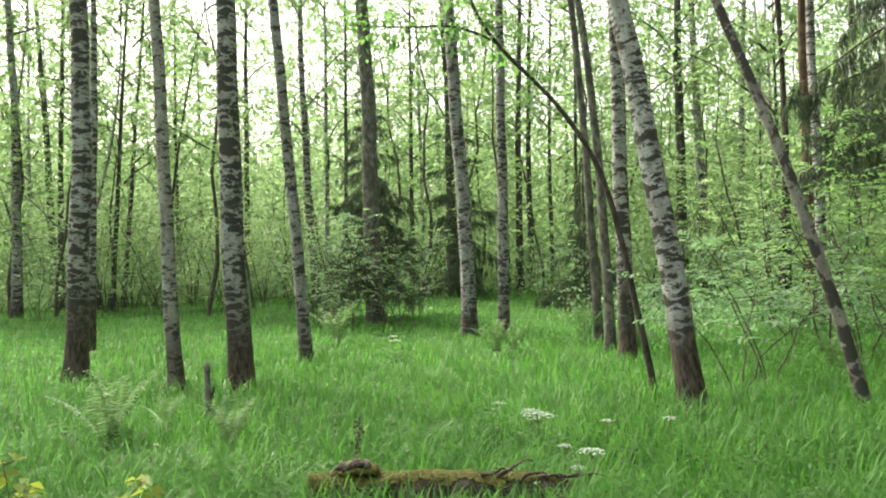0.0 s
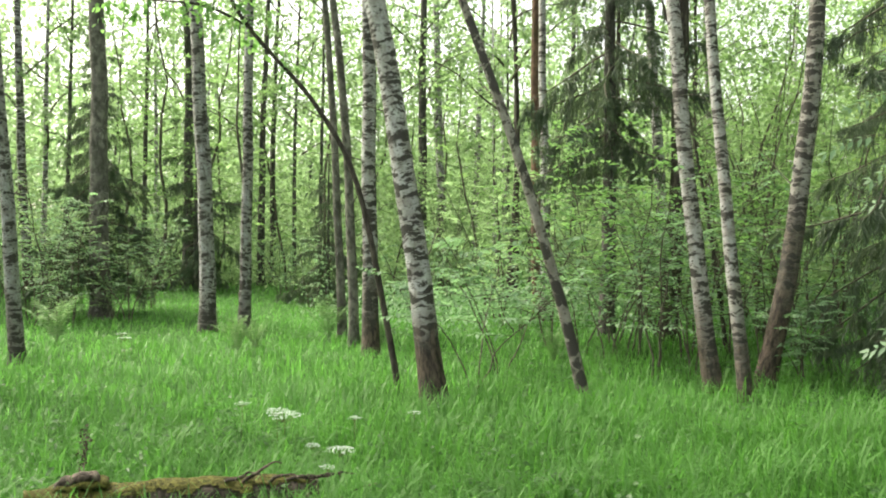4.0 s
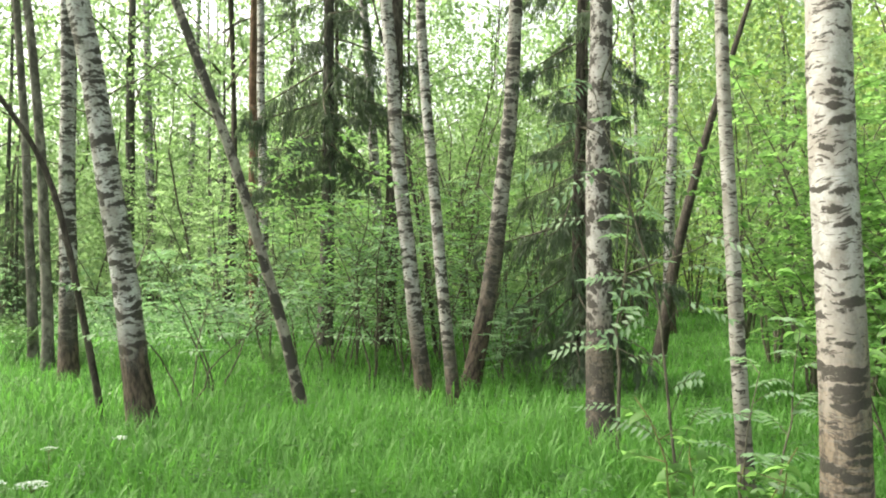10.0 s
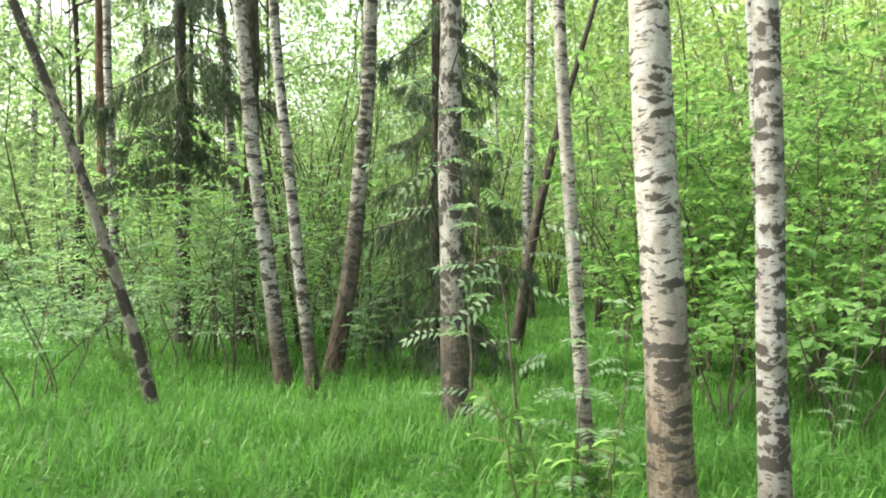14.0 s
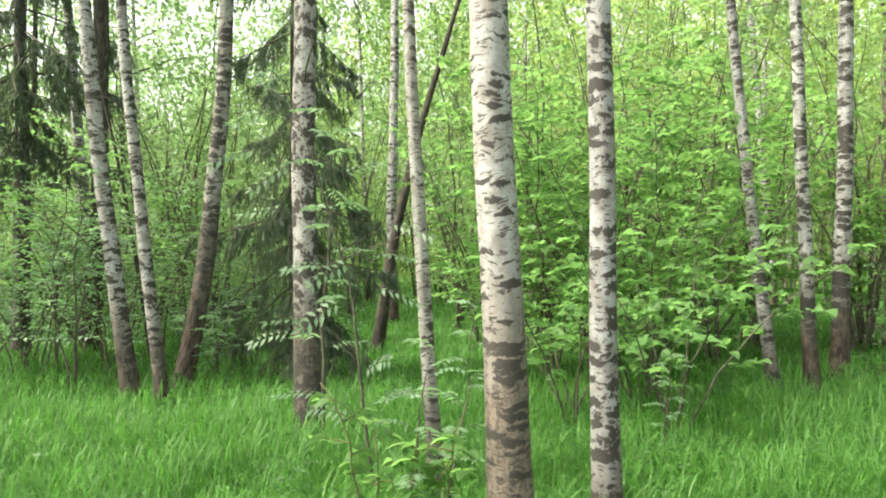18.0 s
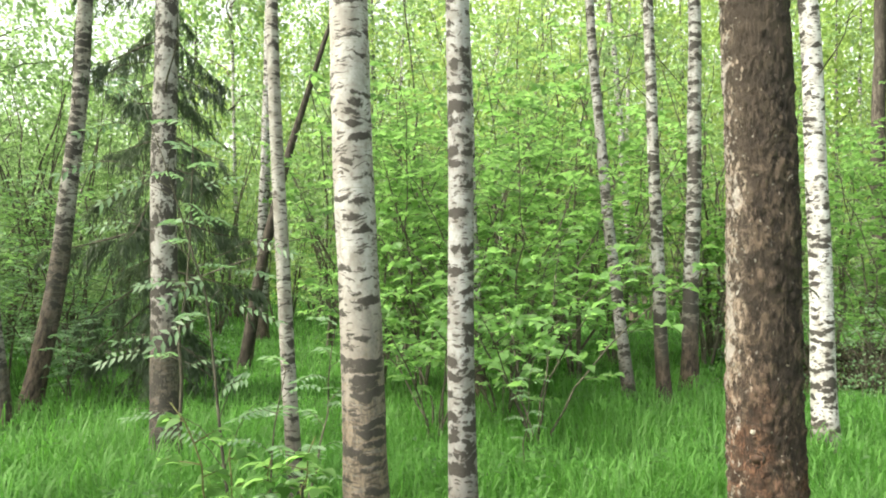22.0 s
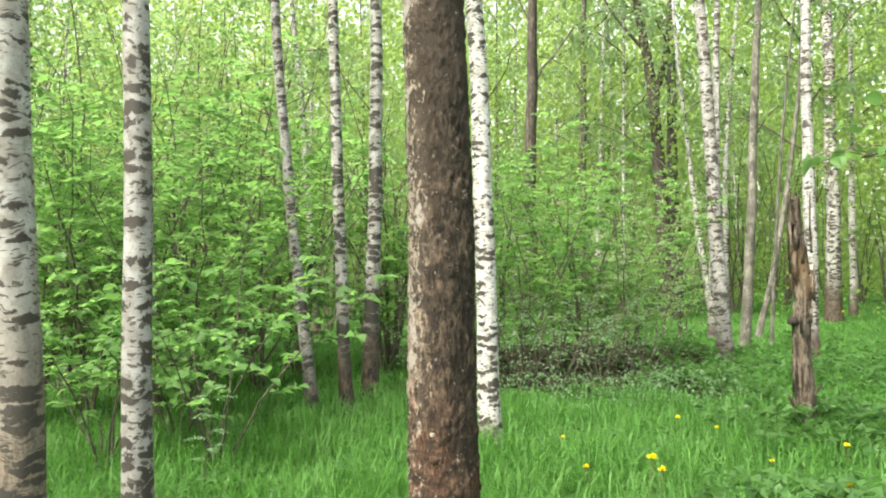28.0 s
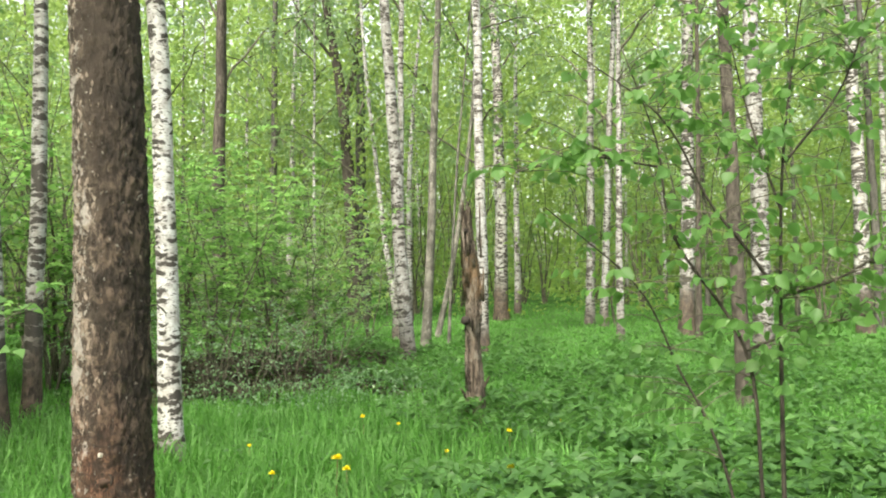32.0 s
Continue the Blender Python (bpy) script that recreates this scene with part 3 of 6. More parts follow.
def trunk(dist, r, lean, bow, top, seed, flare=0.26, lobes=0.03, rough=0.012, scaly=None):
    """A tapered stem: sideways = lean * h + bow * h^2 up to where it leaves sight, then straight on."""
    g = np.random.default_rng(seed)
    seen = 1.9 + 0.36 * dist
    step, sides = (0.06, 26) if dist < 6.5 else (0.10, 18) if dist < 13 else (0.30, 12) if dist < 24 else (0.6, 8)
    if scaly:
        step, sides = 0.016, 110
    h = np.concatenate([np.arange(-0.12, min(seen, top), step), np.arange(seen, top, 0.6)]) if seen < top else np.arange(-0.12, top, step)
    hc = np.minimum(h, seen)
    side = lean * hc + bow * hc * hc + (h - hc) * (lean + 2 * bow * seen) * 0.5
    ph = g.uniform(0, 6, 4)
    wob = 0.10 * r * (np.sin(h * 1.3 + ph[0]) + 0.6 * np.sin(h * 3.1 + ph[1]))
    pts = np.stack([side + wob, 0.15 * r * np.sin(h * 1.1 + ph[2]) + 0.01 * h * math.sin(ph[3]), h], 1)
    rad = r * 1.11 * (1 - 0.82 * np.clip(h / top, 0, 1) ** 1.15) * (1 + flare * np.exp(-np.maximum(h, 0) / 0.22) + 0.07 * np.exp(-np.maximum(h, 0) / 0.9))
    v, f = tube(pts, rad, sides, rough if not scaly else 0.004, seed, lobes)
    if scaly:
        v = scales(v, pts, r, sides, seen, *scaly, g)
    me = mesh_of("trunk", v, f, True)
    a = np.linspace(0, 2 * np.pi, sides, endpoint=False)
    round_it = np.stack([rad[:, None] * np.cos(a), rad[:, None] * np.sin(a), np.repeat(h[:, None], sides, 1)], -1).reshape(-1, 3)
    round_it = np.vstack([round_it, [[0, 0, h[-1]]]]).astype(np.float32)
    me.attributes.new("bark", "FLOAT_VECTOR", "POINT").data.foreach_set("vector", round_it.ravel())
    return me, pts


count = [0]


def tree(name, bark, label, category, group, bearing, dist, r, lean, bow, top=None, crown="high", leaf=None, flare=0.26, limbs=3, rough=0.012, scaly=None):
    count[0] += 1
    seed = count[0]
    g = np.random.default_rng(seed)
    top = top or min(19.0, 9.0 + 60 * r) * g.uniform(0.92, 1.08)
    root = thing(name, spot(bearing, dist), label, category, group)
    me, pts = trunk(dist, r, lean, bow, top, seed, flare, rough=rough, scaly=scaly)
    part("trunk", me, bark, root)
    if crown:
        limb_meshes, crown_mesh = (HIGH if crown == "high" else LOW)[seed % 4]
        i = int(len(pts) * 0.8)
        turn = pose(pts[i][0], pts[i][1], 0, 0, 0, g.uniform(0, 360)) @ Matrix.Diagonal((1, 1, top / 15, 1))
        for me in limb_meshes:
            o = part("limb", me, TWIG, root)
            o.matrix_basis = turn
        o = part("crown", crown_mesh, leaf or (LEAF_HAZY if crown == "low" else LEAF_BIRCH), root, "", TWIG)
        o.matrix_basis = turn
    # short dead twigs on the visible stem
    for k in range(limbs if dist > 7 else 0):
        h = g.uniform(1.2, 3.8)
        i = int(np.argmin(abs(pts[:, 2] - h)))
        az = g.uniform(0, 6.28)
        out = np.array([math.cos(az), math.sin(az), g.uniform(0.1, 0.8)])
        ax = bough(pts[i], pts[i] + out * g.uniform(0.3, 1.2), 0.05, 6, g, 0.03)
        v, f = tube(ax, np.linspace(max(0.006, r * 0.09), 0.003, 6), 5)
        part("limb", mesh_of("limb", v, f, True), TWIG, root)
    return root


def birch(bearing, dist, r, lean, bow, bark=None, label="", **more):
    bark = bark or BIRCH
    label = label or "white birch with black scars growing out of tall grass"
    return tree("birch_tree", bark, label, "tree", "birches in the wood", bearing, dist, r, lean, bow, **more)


def aspen(bearing, dist, r, lean, bow, label="", **more):
    return tree("aspen_tree", ASPEN, label or "slender aspen with smooth grey-brown bark in grass", "tree", "aspens in the wood", bearing, dist, r, lean, bow, **more)


def pole(bearing, dist, r, lean, bow, label="", **more):
    # from 24 m on, the paler bark with painted haze
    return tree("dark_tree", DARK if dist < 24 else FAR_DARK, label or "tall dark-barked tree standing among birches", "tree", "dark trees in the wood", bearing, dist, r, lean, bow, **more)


def pine(bearing, dist, r, lean, bow, **more):
    return tree("pine_tree", PINE, "tall pine with reddish brown bark among birches", "tree", "", bearing, dist, r, lean, bow, **more)


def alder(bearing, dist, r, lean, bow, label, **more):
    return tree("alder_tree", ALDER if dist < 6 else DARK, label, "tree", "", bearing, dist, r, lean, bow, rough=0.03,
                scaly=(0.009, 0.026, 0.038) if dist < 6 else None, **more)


def knot(parent, x, z, r, size, tall, bark):
    """A healed branch scar: a bark lip round a sunken heart, set on the near side of a stem."""
    y = -math.sqrt(r * r - x * x)
    a = np.linspace(0, 2 * np.pi, 21)
    wob = 1 + 0.12 * np.sin(2 * a + 1) + 0.08 * np.sin(3 * a)
    ring = np.stack([size * wob * np.cos(a), 0.0 * a, tall * wob * np.sin(a)], 1)
    turn = np.array([[math.cos(math.asin(x / r)), -math.sin(math.asin(x / r)), 0], [math.sin(math.asin(x / r)), math.cos(math.asin(x / r)), 0], [0, 0, 1]])
    v, f = tube(ring @ turn.T + [x * 0.98, y * 0.975, z], np.full(21, size * 0.22), 8, 0.2, int(z * 50), cap=False)
    part("knot", mesh_of("knot", v, f, True), bark, parent, "swollen bark lip round a branch scar")
    v, f = tube(np.array([[x * 0.9, y * 0.9, z], [x, y * 1.01, z], [x * 1.03, y * 1.05, z]]), [size * 0.95, size * 0.8, size * 0.25], 12, 0.15, int(z * 70))
    return v, f


# the birches and other trees near and in the middle distance
birch(-23.50, 11.91, 0.128, 0.067, -0.0074, BIRCH_DARK, label="stout birch with dark patchy bark in grass")
birch(-22.89, 15.69, 0.070, 0.048, -0.0025, BIRCH_DARK, crown="high", limbs=2)
birch(-27.44, 25.70, 0.135, 0.044, -0.0047, crown="low", limbs=0)
pole(-25.35, 34.80, 0.131, -0.010, -0.0022, crown="low", limbs=0)
pole(-24.92, 28.40, 0.090, 0.016, 0.0015, crown="low", limbs=0)
birch(-17.23, 10.53, 0.080, -0.033, 0.0006, BIRCH_SMOOTH)
pole(-17.65, 31.72, 0.084, -0.022, 0.0025, crown="low", limbs=0)
birch(-13.10, 10.33, 0.131, -0.019, 0.0005, BIRCH_DARK, label="stout birch with dark scarred bark in grass")
pole(-13.25, 34.34, 0.116, 0.005, 0.0009, crown="low", limbs=0)
birch(-8.83, 12.03, 0.082, -0.056, -0.0016, BIRCH_GREY)
birch(-8.56, 28.12, 0.135, -0.065, 0.0033, BIRCH_DARK, crown="low", limbs=0)
aspen(-4.37, 18.35, 0.177, 0.005, -0.0027, crown="high", limbs=2)
birch(2.42, 15.21, 0.126, -0.027, -0.0025, BIRCH_GREY, crown="high", limbs=2)
pole(0.90, 29.20, 0.162, 0.018, -0.0020, crown="low", limbs=0)
birch(4.81, 15.40, 0.095, 0.006, 0.0006, BIRCH_GREY, crown="high", limbs=2)
pole(5.75, 29.66, 0.123, -0.010, 0.0030, crown="low", limbs=0)
pole(6.53, 30.74, 0.106, -0.023, 0.0037, crown="low", limbs=0)
aspen(11.35, 13.78, 0.065, -0.031, -0.0048, crown="high", limbs=2)
aspen(12.13, 12.83, 0.069, -0.006, -0.0113)
birch(13.28, 11.89, 0.104, -0.003, -0.0021, BIRCH_DARK)
birch(17.89, 8.51, 0.112, -0.147, -0.0028, BIRCH_FOOT, label="leaning white birch with a dark corky foot")
pole(16.85, 25.70, 0.145, -0.011, 0.0010, crown="low", limbs=0)
birch(18.30, 27.12, 0.143, -0.029, -0.0003, crown="low", limbs=0)
birch(20.41, 28.62, 0.112, 0.020, 0.0010, crown="low", limbs=0)
tree("leaning_tree", ASPEN_DARK, "slender leaning tree with dark mottled bark", "tree", "", 27.83, 8.67, 0.053, -0.219, -0.0221)
pine(24.93, 18.49, 0.102, -0.042, 0.0037, crown="high", limbs=2)
birch(25.46, 17.08, 0.094, -0.022, 0.0001, crown="high", limbs=2)
pole(33.46, 14.27, 0.132, 0.071, -0.0067, crown="high", limbs=2)
birch(33.62, 16.06, 0.105, -0.058, -0.0022, crown="high", limbs=2)
birch(36.15, 9.78, 0.085, -0.124, 0.0037, BIRCH_TRIO, label="birch of a trio, leaning outward from one foot")
birch(38.21, 9.20, 0.062, -0.126, 0.0071, BIRCH_TRIO, label="thin birch of a trio on one foot")
birch(39.26, 10.10, 0.097, 0.211, -0.0210, BIRCH_BROWN, label="brown-footed birch of a trio, leaning")
birch(47.93, 7.14, 0.101, -0.024, 0.0032, BIRCH_TORN, label="birch with torn black and white bark behind rowan leaves")
pole(47.22, 11.04, 0.033, -0.003, 0.0000)
birch(53.13, 17.95, 0.111, 0.000, 0.0022, crown="high", limbs=2)
birch(56.70, 5.53, 0.044, -0.073, 0.0055, BIRCH_SMOOTH, label="slim smooth pale birch behind saplings")
birch(62.28, 4.36, 0.100, -0.062, 0.0030, BIRCH_TAN, flare=0.4, label="large white birch with a tan-brown foot")
birch(68.09, 4.80, 0.071, 0.000, -0.0043, BIRCH_GREY, label="straight white birch with grey scars")
birch(68.62, 9.56, 0.059, -0.057, 0.0030)
birch(78.70, 10.22, 0.066, -0.146, 0.0095, BIRCH_GREY)
birch(78.70, 21.43, 0.095, -0.050, -0.0032, crown="low", limbs=0)
birch(80.94, 9.97, 0.070, -0.061, 0.0050, BIRCH_DARK)
birch(82.43, 10.96, 0.092, 0.025, -0.0017, BIRCH_DARK)
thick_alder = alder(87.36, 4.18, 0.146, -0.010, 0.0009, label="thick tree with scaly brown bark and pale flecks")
part("branch_scar", mesh_of("branch_scar", *knot(thick_alder, -0.05, 0.92, 0.168, 0.034, 0.032, ALDER), True), PALE_WOOD, thick_alder, "pale bare wood of a branch scar")
part("branch_scar", mesh_of("branch_scar", *knot(thick_alder, -0.035, 0.80, 0.169, 0.028, 0.040, ALDER), True), ALDER, thick_alder)
birch(90.74, 7.92, 0.091, -0.020, -0.0041, BIRCH_WHITE, label="bright white birch with black scars in grass")
pole(93.40, 21.69, 0.165, 0.018, -0.0000, crown="low", limbs=0)
pole(103.54, 28.26, 0.189, -0.033, 0.0018, crown="low", limbs=0)
birch(106.41, 15.15, 0.119, -0.066, 0.0016, BIRCH_GREY, crown="high", limbs=2)
birch(105.62, 19.62, 0.095, 0.032, -0.0009, BIRCH_GREY, crown="high", limbs=2)
aspen(107.63, 17.82, 0.093, 0.055, -0.0012, crown="high", limbs=2)
birch(111.56, 16.17, 0.106, 0.001, -0.0010, BIRCH, crown="high", limbs=2)
birch(113.05, 26.76, 0.205, 0.006, -0.0016, BIRCH_DARK, crown="low", limbs=0)
birch(114.15, 30.17, 0.115, 0.004, 0.0005, crown="low", limbs=0)
birch(105.71, 24.27, 0.084, -0.143, 0.0040, crown="low", limbs=0)
birch(106.63, 26.27, 0.091, -0.032, 0.0078, crown="low", limbs=0)
birch(119.10, 24.50, 0.126, 0.024, -0.0007, BIRCH_GREY, crown="low", limbs=0)
birch(120.04, 23.74, 0.105, 0.036, 0.0015, BIRCH_GREY, crown="low", limbs=0)
birch(121.02, 19.12, 0.078, 0.008, 0.0009, BIRCH_GREY, crown="high", limbs=2)
birch(125.46, 20.91, 0.167, 0.027, -0.0008, BIRCH_DARK, crown="low", limbs=0)
pole(126.16, 19.90, 0.066, 0.018, 0.0000, crown="high", limbs=2)
alder(128.53, 10.51, 0.082, -0.024, -0.0012, label="brown-footed tree behind a hazel sapling")
birch(130.20, 16.85, 0.163, -0.022, 0.0011, BIRCH_GREY, crown="high", limbs=2)
birch(136.19, 22.20, 0.165, -0.016, -0.0005, BIRCH_DARK, crown="low", limbs=0)
pole(136.99, 24.20, 0.104, -0.006, -0.0025, crown="low", limbs=0)
aspen(108.44, 20.26, 0.063, 0.245, -0.0138, crown="low", limbs=0)
aspen(109.22, 18.26, 0.032, 0.037, 0.0057, crown="high", limbs=2)
pole(-18.59, 22.14, 0.037, 0.054, 0.0117, crown="low", limbs=0)
pole(-21.83, 26.12, 0.068, 0.062, 0.0006, crown="low", limbs=0)
pole(-21.20, 28.13, 0.073, 0.087, -0.0000, crown="low", limbs=0)
birch(-7.82, 30.18, 0.094, 0.020, -0.0005, crown="low", limbs=0)
pole(-6.61, 30.18, 0.083, 0.037, -0.0012, crown="low", limbs=0)
pole(-1.87, 30.20, 0.084, 0.012, 0.0002, crown="low", limbs=0)
pole(22.78, 20.25, 0.071, 0.101, -0.0121, crown="low", limbs=0)
pole(23.29, 20.31, 0.069, 0.023, -0.0043, crown="low", limbs=0)
pole(35.06, 22.29, 0.062, 0.027, -0.0023, crown="low", limbs=0)
pole(29.33, 20.30, 0.070, 0.098, -0.0079, crown="low", limbs=0)
birch(51.42, 24.15, 0.064, -0.031, -0.0000, crown="low", limbs=0)
birch(-25.19, 26.12, 0.051, 0.450, -0.0257, crown="low", limbs=0)
pole(9.65, 26.23, 0.063, 0.015, 0.0000, crown="low", limbs=0)
pole(7.99, 30.22, 0.073, -0.021, 0.0036, crown="low", limbs=0)
birch(95.47, 32.27, 0.078, -0.011, 0.0016, crown="low", limbs=0)
birch(99.56, 33.27, 0.080, -0.024, -0.0000, crown="low", limbs=0)
pole(52.12, 12.75, 0.085, 0.137, 0.0187, crown=None, limbs=1, top=6.5, label="dark dead tree leaning far over")
pole(37.2, 13.0, 0.028, -0.12, -0.012, crown=None, limbs=3, top=8, label="thin dark stem leaning behind birches")

# unseen birches added west of the view, their crowns shade the near grass
for _b, _d, _r in ((-33.5, 11.4, 0.10), (-37.5, 14.2, 0.12), (-41.0, 10.6, 0.09), (-34.5, 16.5, 0.11), (-46.0, 12.5, 0.12), (-52.0, 9.6, 0.10)):
    birch(_b, _d, _r, 0.02, 0.0, BIRCH_DARK)


def far_trees():
    g = np.random.default_rng(5)
    for k in range(180):
        b, d = g.uniform(-50, 165), 26 + 42 * g.uniform() ** 0.8
        if k % 3:
            birch(b, d, g.uniform(0.06, 0.13), g.normal(0, 0.03), 0, crown="low", limbs=0, label="distant slim white birch in the wood")
        else:
            pole(b, d, g.uniform(0.06, 0.14), g.normal(0, 0.03), 0, crown="low", limbs=0, label="distant dark trunk in the wood")


far_trees()


# ---- spruces ----
def spruce_branch(seed):
    """One drooping branch of length 1 along x, with side sprays that hang like curtains."""
    g = np.random.default_rng(seed)
    s = np.linspace(0, 1, 9)
    axis = np.stack([s, 0.04 * np.sin(5 * s + seed), -0.42 * s ** 1.4 + 0.16 * s ** 4], 1)
    wv, wf = tube(axis, np.linspace(0.014, 0.004, 9), 4)
    lv = []
    for k in range(38):
        t = g.uniform(0.10, 1.0)
        p = np.array([np.interp(t, s, axis[:, i]) for i in range(3)])
        side = 1 if k % 2 else -1
        ln = (0.16 + 0.30 * (1 - t)) * g.uniform(0.6, 1.25)
        hang = g.uniform(0.5, 1.5)
        q = p + np.array([0.45 * ln, side * ln * 0.6 * g.uniform(0.2, 1.0), -ln * hang])
        m = 17
        w = np.linspace(0.05, 1, m)[:, None]
        pos = p + (q - p) * w + np.array([0, 0, 0.12]) * ln * np.sin(np.pi * w)
        way = np.tile((q - p) / ln, (m, 1)) * 0.7 + g.normal(0, 0.38, (m, 3)) + np.array([0, 0, -0.35])
        lv.append(leaves(pos, way, 0.10, 0.017, g, 0.2, 0.1, 0.3))
    v, f = joined(lv)
    return mesh_of("branch", wv, tris(wf)), mesh_of("needles", v, f)


SPRUCE_BRANCHES = [spruce_branch(40 + i) for i in range(3)]


def spruce(bearing, dist, top, reach, r, low, label, n=46, bark=None, taper=0.75):
    g = np.random.default_rng(int(bearing * 10) + 999)
    root = thing("spruce_tree", spot(bearing, dist), label, "tree", "spruces in the wood")
    me, pts = trunk(dist, r, 0.0, 0.0, top, int(bearing * 7) + 500)
    part("trunk", me, bark or FAR_DARK, root)
    for k in range(n):
        u = (k + g.uniform(0, 0.8)) / n
        h = low + (top * 0.98 - low) * u ** 1.35
        ln = reach * (1 - u) ** taper * g.uniform(0.45, 1.15) + 0.15
        wood, needles = SPRUCE_BRANCHES[k % 3]
        m = pose(0, 0, h, 0, g.uniform(-10, 24), k * 137.5 + g.uniform(-20, 20)) @ Matrix.Scale(ln, 4)
        o = part("branch", wood, TWIG, root)
        o.matrix_basis = m
        part("needles", needles, NEEDLE, o)


spruce(-4.6, 19.6, 6.4, 1.65, 0.07, 1.1, "young dark green spruce behind a grey trunk", 66)
spruce(10.3, 21.0, 4.0, 1.3, 0.05, 0.3, "small dark spruce among birch trunks", 48)
spruce(29.6, 14.5, 12.0, 1.6, 0.12, 3.3, "tall spruce with drooping dark branches", 58, None, 0.6)
spruce(46.7, 10.4, 9.0, 1.15, 0.075, 0.5, "dark drooping spruce behind a birch", 60, DARK, 0.5)
spruce(1.5, 27.0, 7.0, 2.0, 0.09, 0.4, "dark spruce standing deep in the wood", 36)


# ---- bushes and saplings ----
def bush_meshes(seed, stems, h, spread, twigs, per_twig, leaf, wide, reach, flat=0.65, low=0.22, rounded=False, fine=1):
    """Stems that arch outward, twigs in layers, leaves along the twigs: (stem meshes, foliage mesh)."""
    g = np.random.default_rng(seed)
    ms, lv, tw_all = [], [], []
    for k in range(stems):
        az = 6.283 * (k + g.uniform(0, 0.6)) / stems
        out = np.array([math.cos(az), math.sin(az), 0])
        hh = h * g.uniform(0.65, 1.0)
        s = np.linspace(0, 1, 10)
        axis = out * (spread * g.uniform(0.5, 1.0) * s ** 1.6)[:, None] + np.array([0, 0, 1]) * (hh * s)[:, None]
        axis[1:] += np.cumsum(g.normal(0, 0.012 * h, (9, 3)), 0)
        axis += out * 0.06
        axis[0][2] = -0.05
        pieces = [tube(axis, np.linspace(0.0042 * h + 0.004, 0.003, 10), 5)]
        for t in range(twigs):
            u = low + (1 - low) * (t + g.uniform(0, 1)) / twigs
            p = np.array([np.interp(u, s, axis[:, i]) for i in range(3)])
            a2 = g.uniform(0, 6.283)
            ln = reach * (1.15 - 0.6 * u) * g.uniform(0.5, 1.15)
            q = p + np.array([math.cos(a2), math.sin(a2), g.uniform(0.0, 0.45)]) * ln
            tw = bough(p, q, 0.06 * ln, 5, g, 0.015)
            tv, tf = tube(tw[::4], np.linspace(0.005, 0.002, 2), 3, cap=False)
            if t % fine == 0:
                tw_all.append((tv, tris(tf)))
            w = np.linspace(0.18, 1.0, per_twig)
            pos = np.stack([np.interp(w, np.linspace(0, 1, 5), tw[:, i]) for i in range(3)], 1)
            d = (q - p) / ln
            perp = np.cross(d, [0, 0, 1.0])
            sgn = np.where(np.arange(per_twig) % 2, 1.0, -1.0)[:, None]
            way = d * 0.55 + perp * sgn * 0.8 + g.normal(0, 0.25, (per_twig, 3)) + np.array([0, 0, -0.12])
            lv.append(round_leaves(pos, way, leaf, leaf * wide, g) if rounded else leaves(pos, way, leaf, leaf * wide, g, 0.22, 0.12, flat))
        v, f = joined(pieces)
        ms.append(mesh_of("stem", v, tris(f), True))
    return ms, leafy("foliage", joined(lv), joined(tw_all))


def pinnate_meshes(seed, stems, h, spread, fronds, size):
    """A rowan: stems that carry feather leaves of paired leaflets."""
    g = np.random.default_rng(seed)
    ms, lv, tw_all = [], [], []
    for k in range(stems):
        az = 6.283 * (k + g.uniform(0, 0.6)) / stems
        out = np.array([math.cos(az), math.sin(az), 0])
        s = np.linspace(0, 1, 9)
        axis = out * (spread * g.uniform(0.4, 1.0) * s ** 1.5)[:, None] + np.array([0, 0, 1]) * (h * g.uniform(0.6, 1.0) * s)[:, None]
        axis[1:] += np.cumsum(g.normal(0, 0.015 * h, (8, 3)), 0)
        axis[0][2] = -0.05
        pieces = [tube(axis, np.linspace(0.005 * h + 0.003, 0.003, 9), 6)]
        for t in range(fronds):
            u = 0.25 + 0.75 * (t + g.uniform(0, 1)) / fronds
            p = np.array([np.interp(u, s, axis[:, i]) for i in range(3)])
            a2 = t * 2.4 + g.uniform(-0.4, 0.4)
            d = np.array([math.cos(a2), math.sin(a2), g.uniform(-0.05, 0.4)])
            tw = bough(p, p + d * size, 0.05 * size + 0.03, 7, g, 0.004)
            tv, tf = tube(tw[::2], np.linspace(0.003, 0.0012, 4), 3, cap=False)
            tw_all.append((tv, tris(tf)))
            perp = np.cross(d, [0, 0, 1.0])
            w = np.repeat(np.linspace(0.25, 0.92, 6), 2)
            pos = np.stack([np.interp(w, np.linspace(0, 1, 7), tw[:, i]) for i in range(3)], 1)
            sgn = np.tile([1.0, -1.0], 6)[:, None]
            way = perp * sgn + d * 0.35 + np.array([0, 0, -0.15])
            pos, way = np.vstack([pos, tw[-1]]), np.vstack([way, d])
            lv.append(leaves(pos, way, size * 0.36, size * 0.125, g, 0.15, 0.1, 0.7))
        v, f = joined(pieces)
        ms.append(mesh_of("stem", v, tris(f), True))
    return ms, leafy("foliage", joined(lv), joined(tw_all))


def bush(kind, bearing, dist, size=1.0, spin=0.0, label=""):
    name, meshes, wood, leaf, text, group = KINDS[kind]
    k = int(abs(bearing * 13 + dist * 7)) % len(meshes)
    root = thing(name, spot(bearing, dist, spin or bearing * 37, size), label or text, "bush" if "bush" in name else "sapling", group)
    for me in meshes[k][0]:
        part("stem", me, wood, root)
    part("foliage", meshes[k][1], leaf, root, "", wood)
    return root


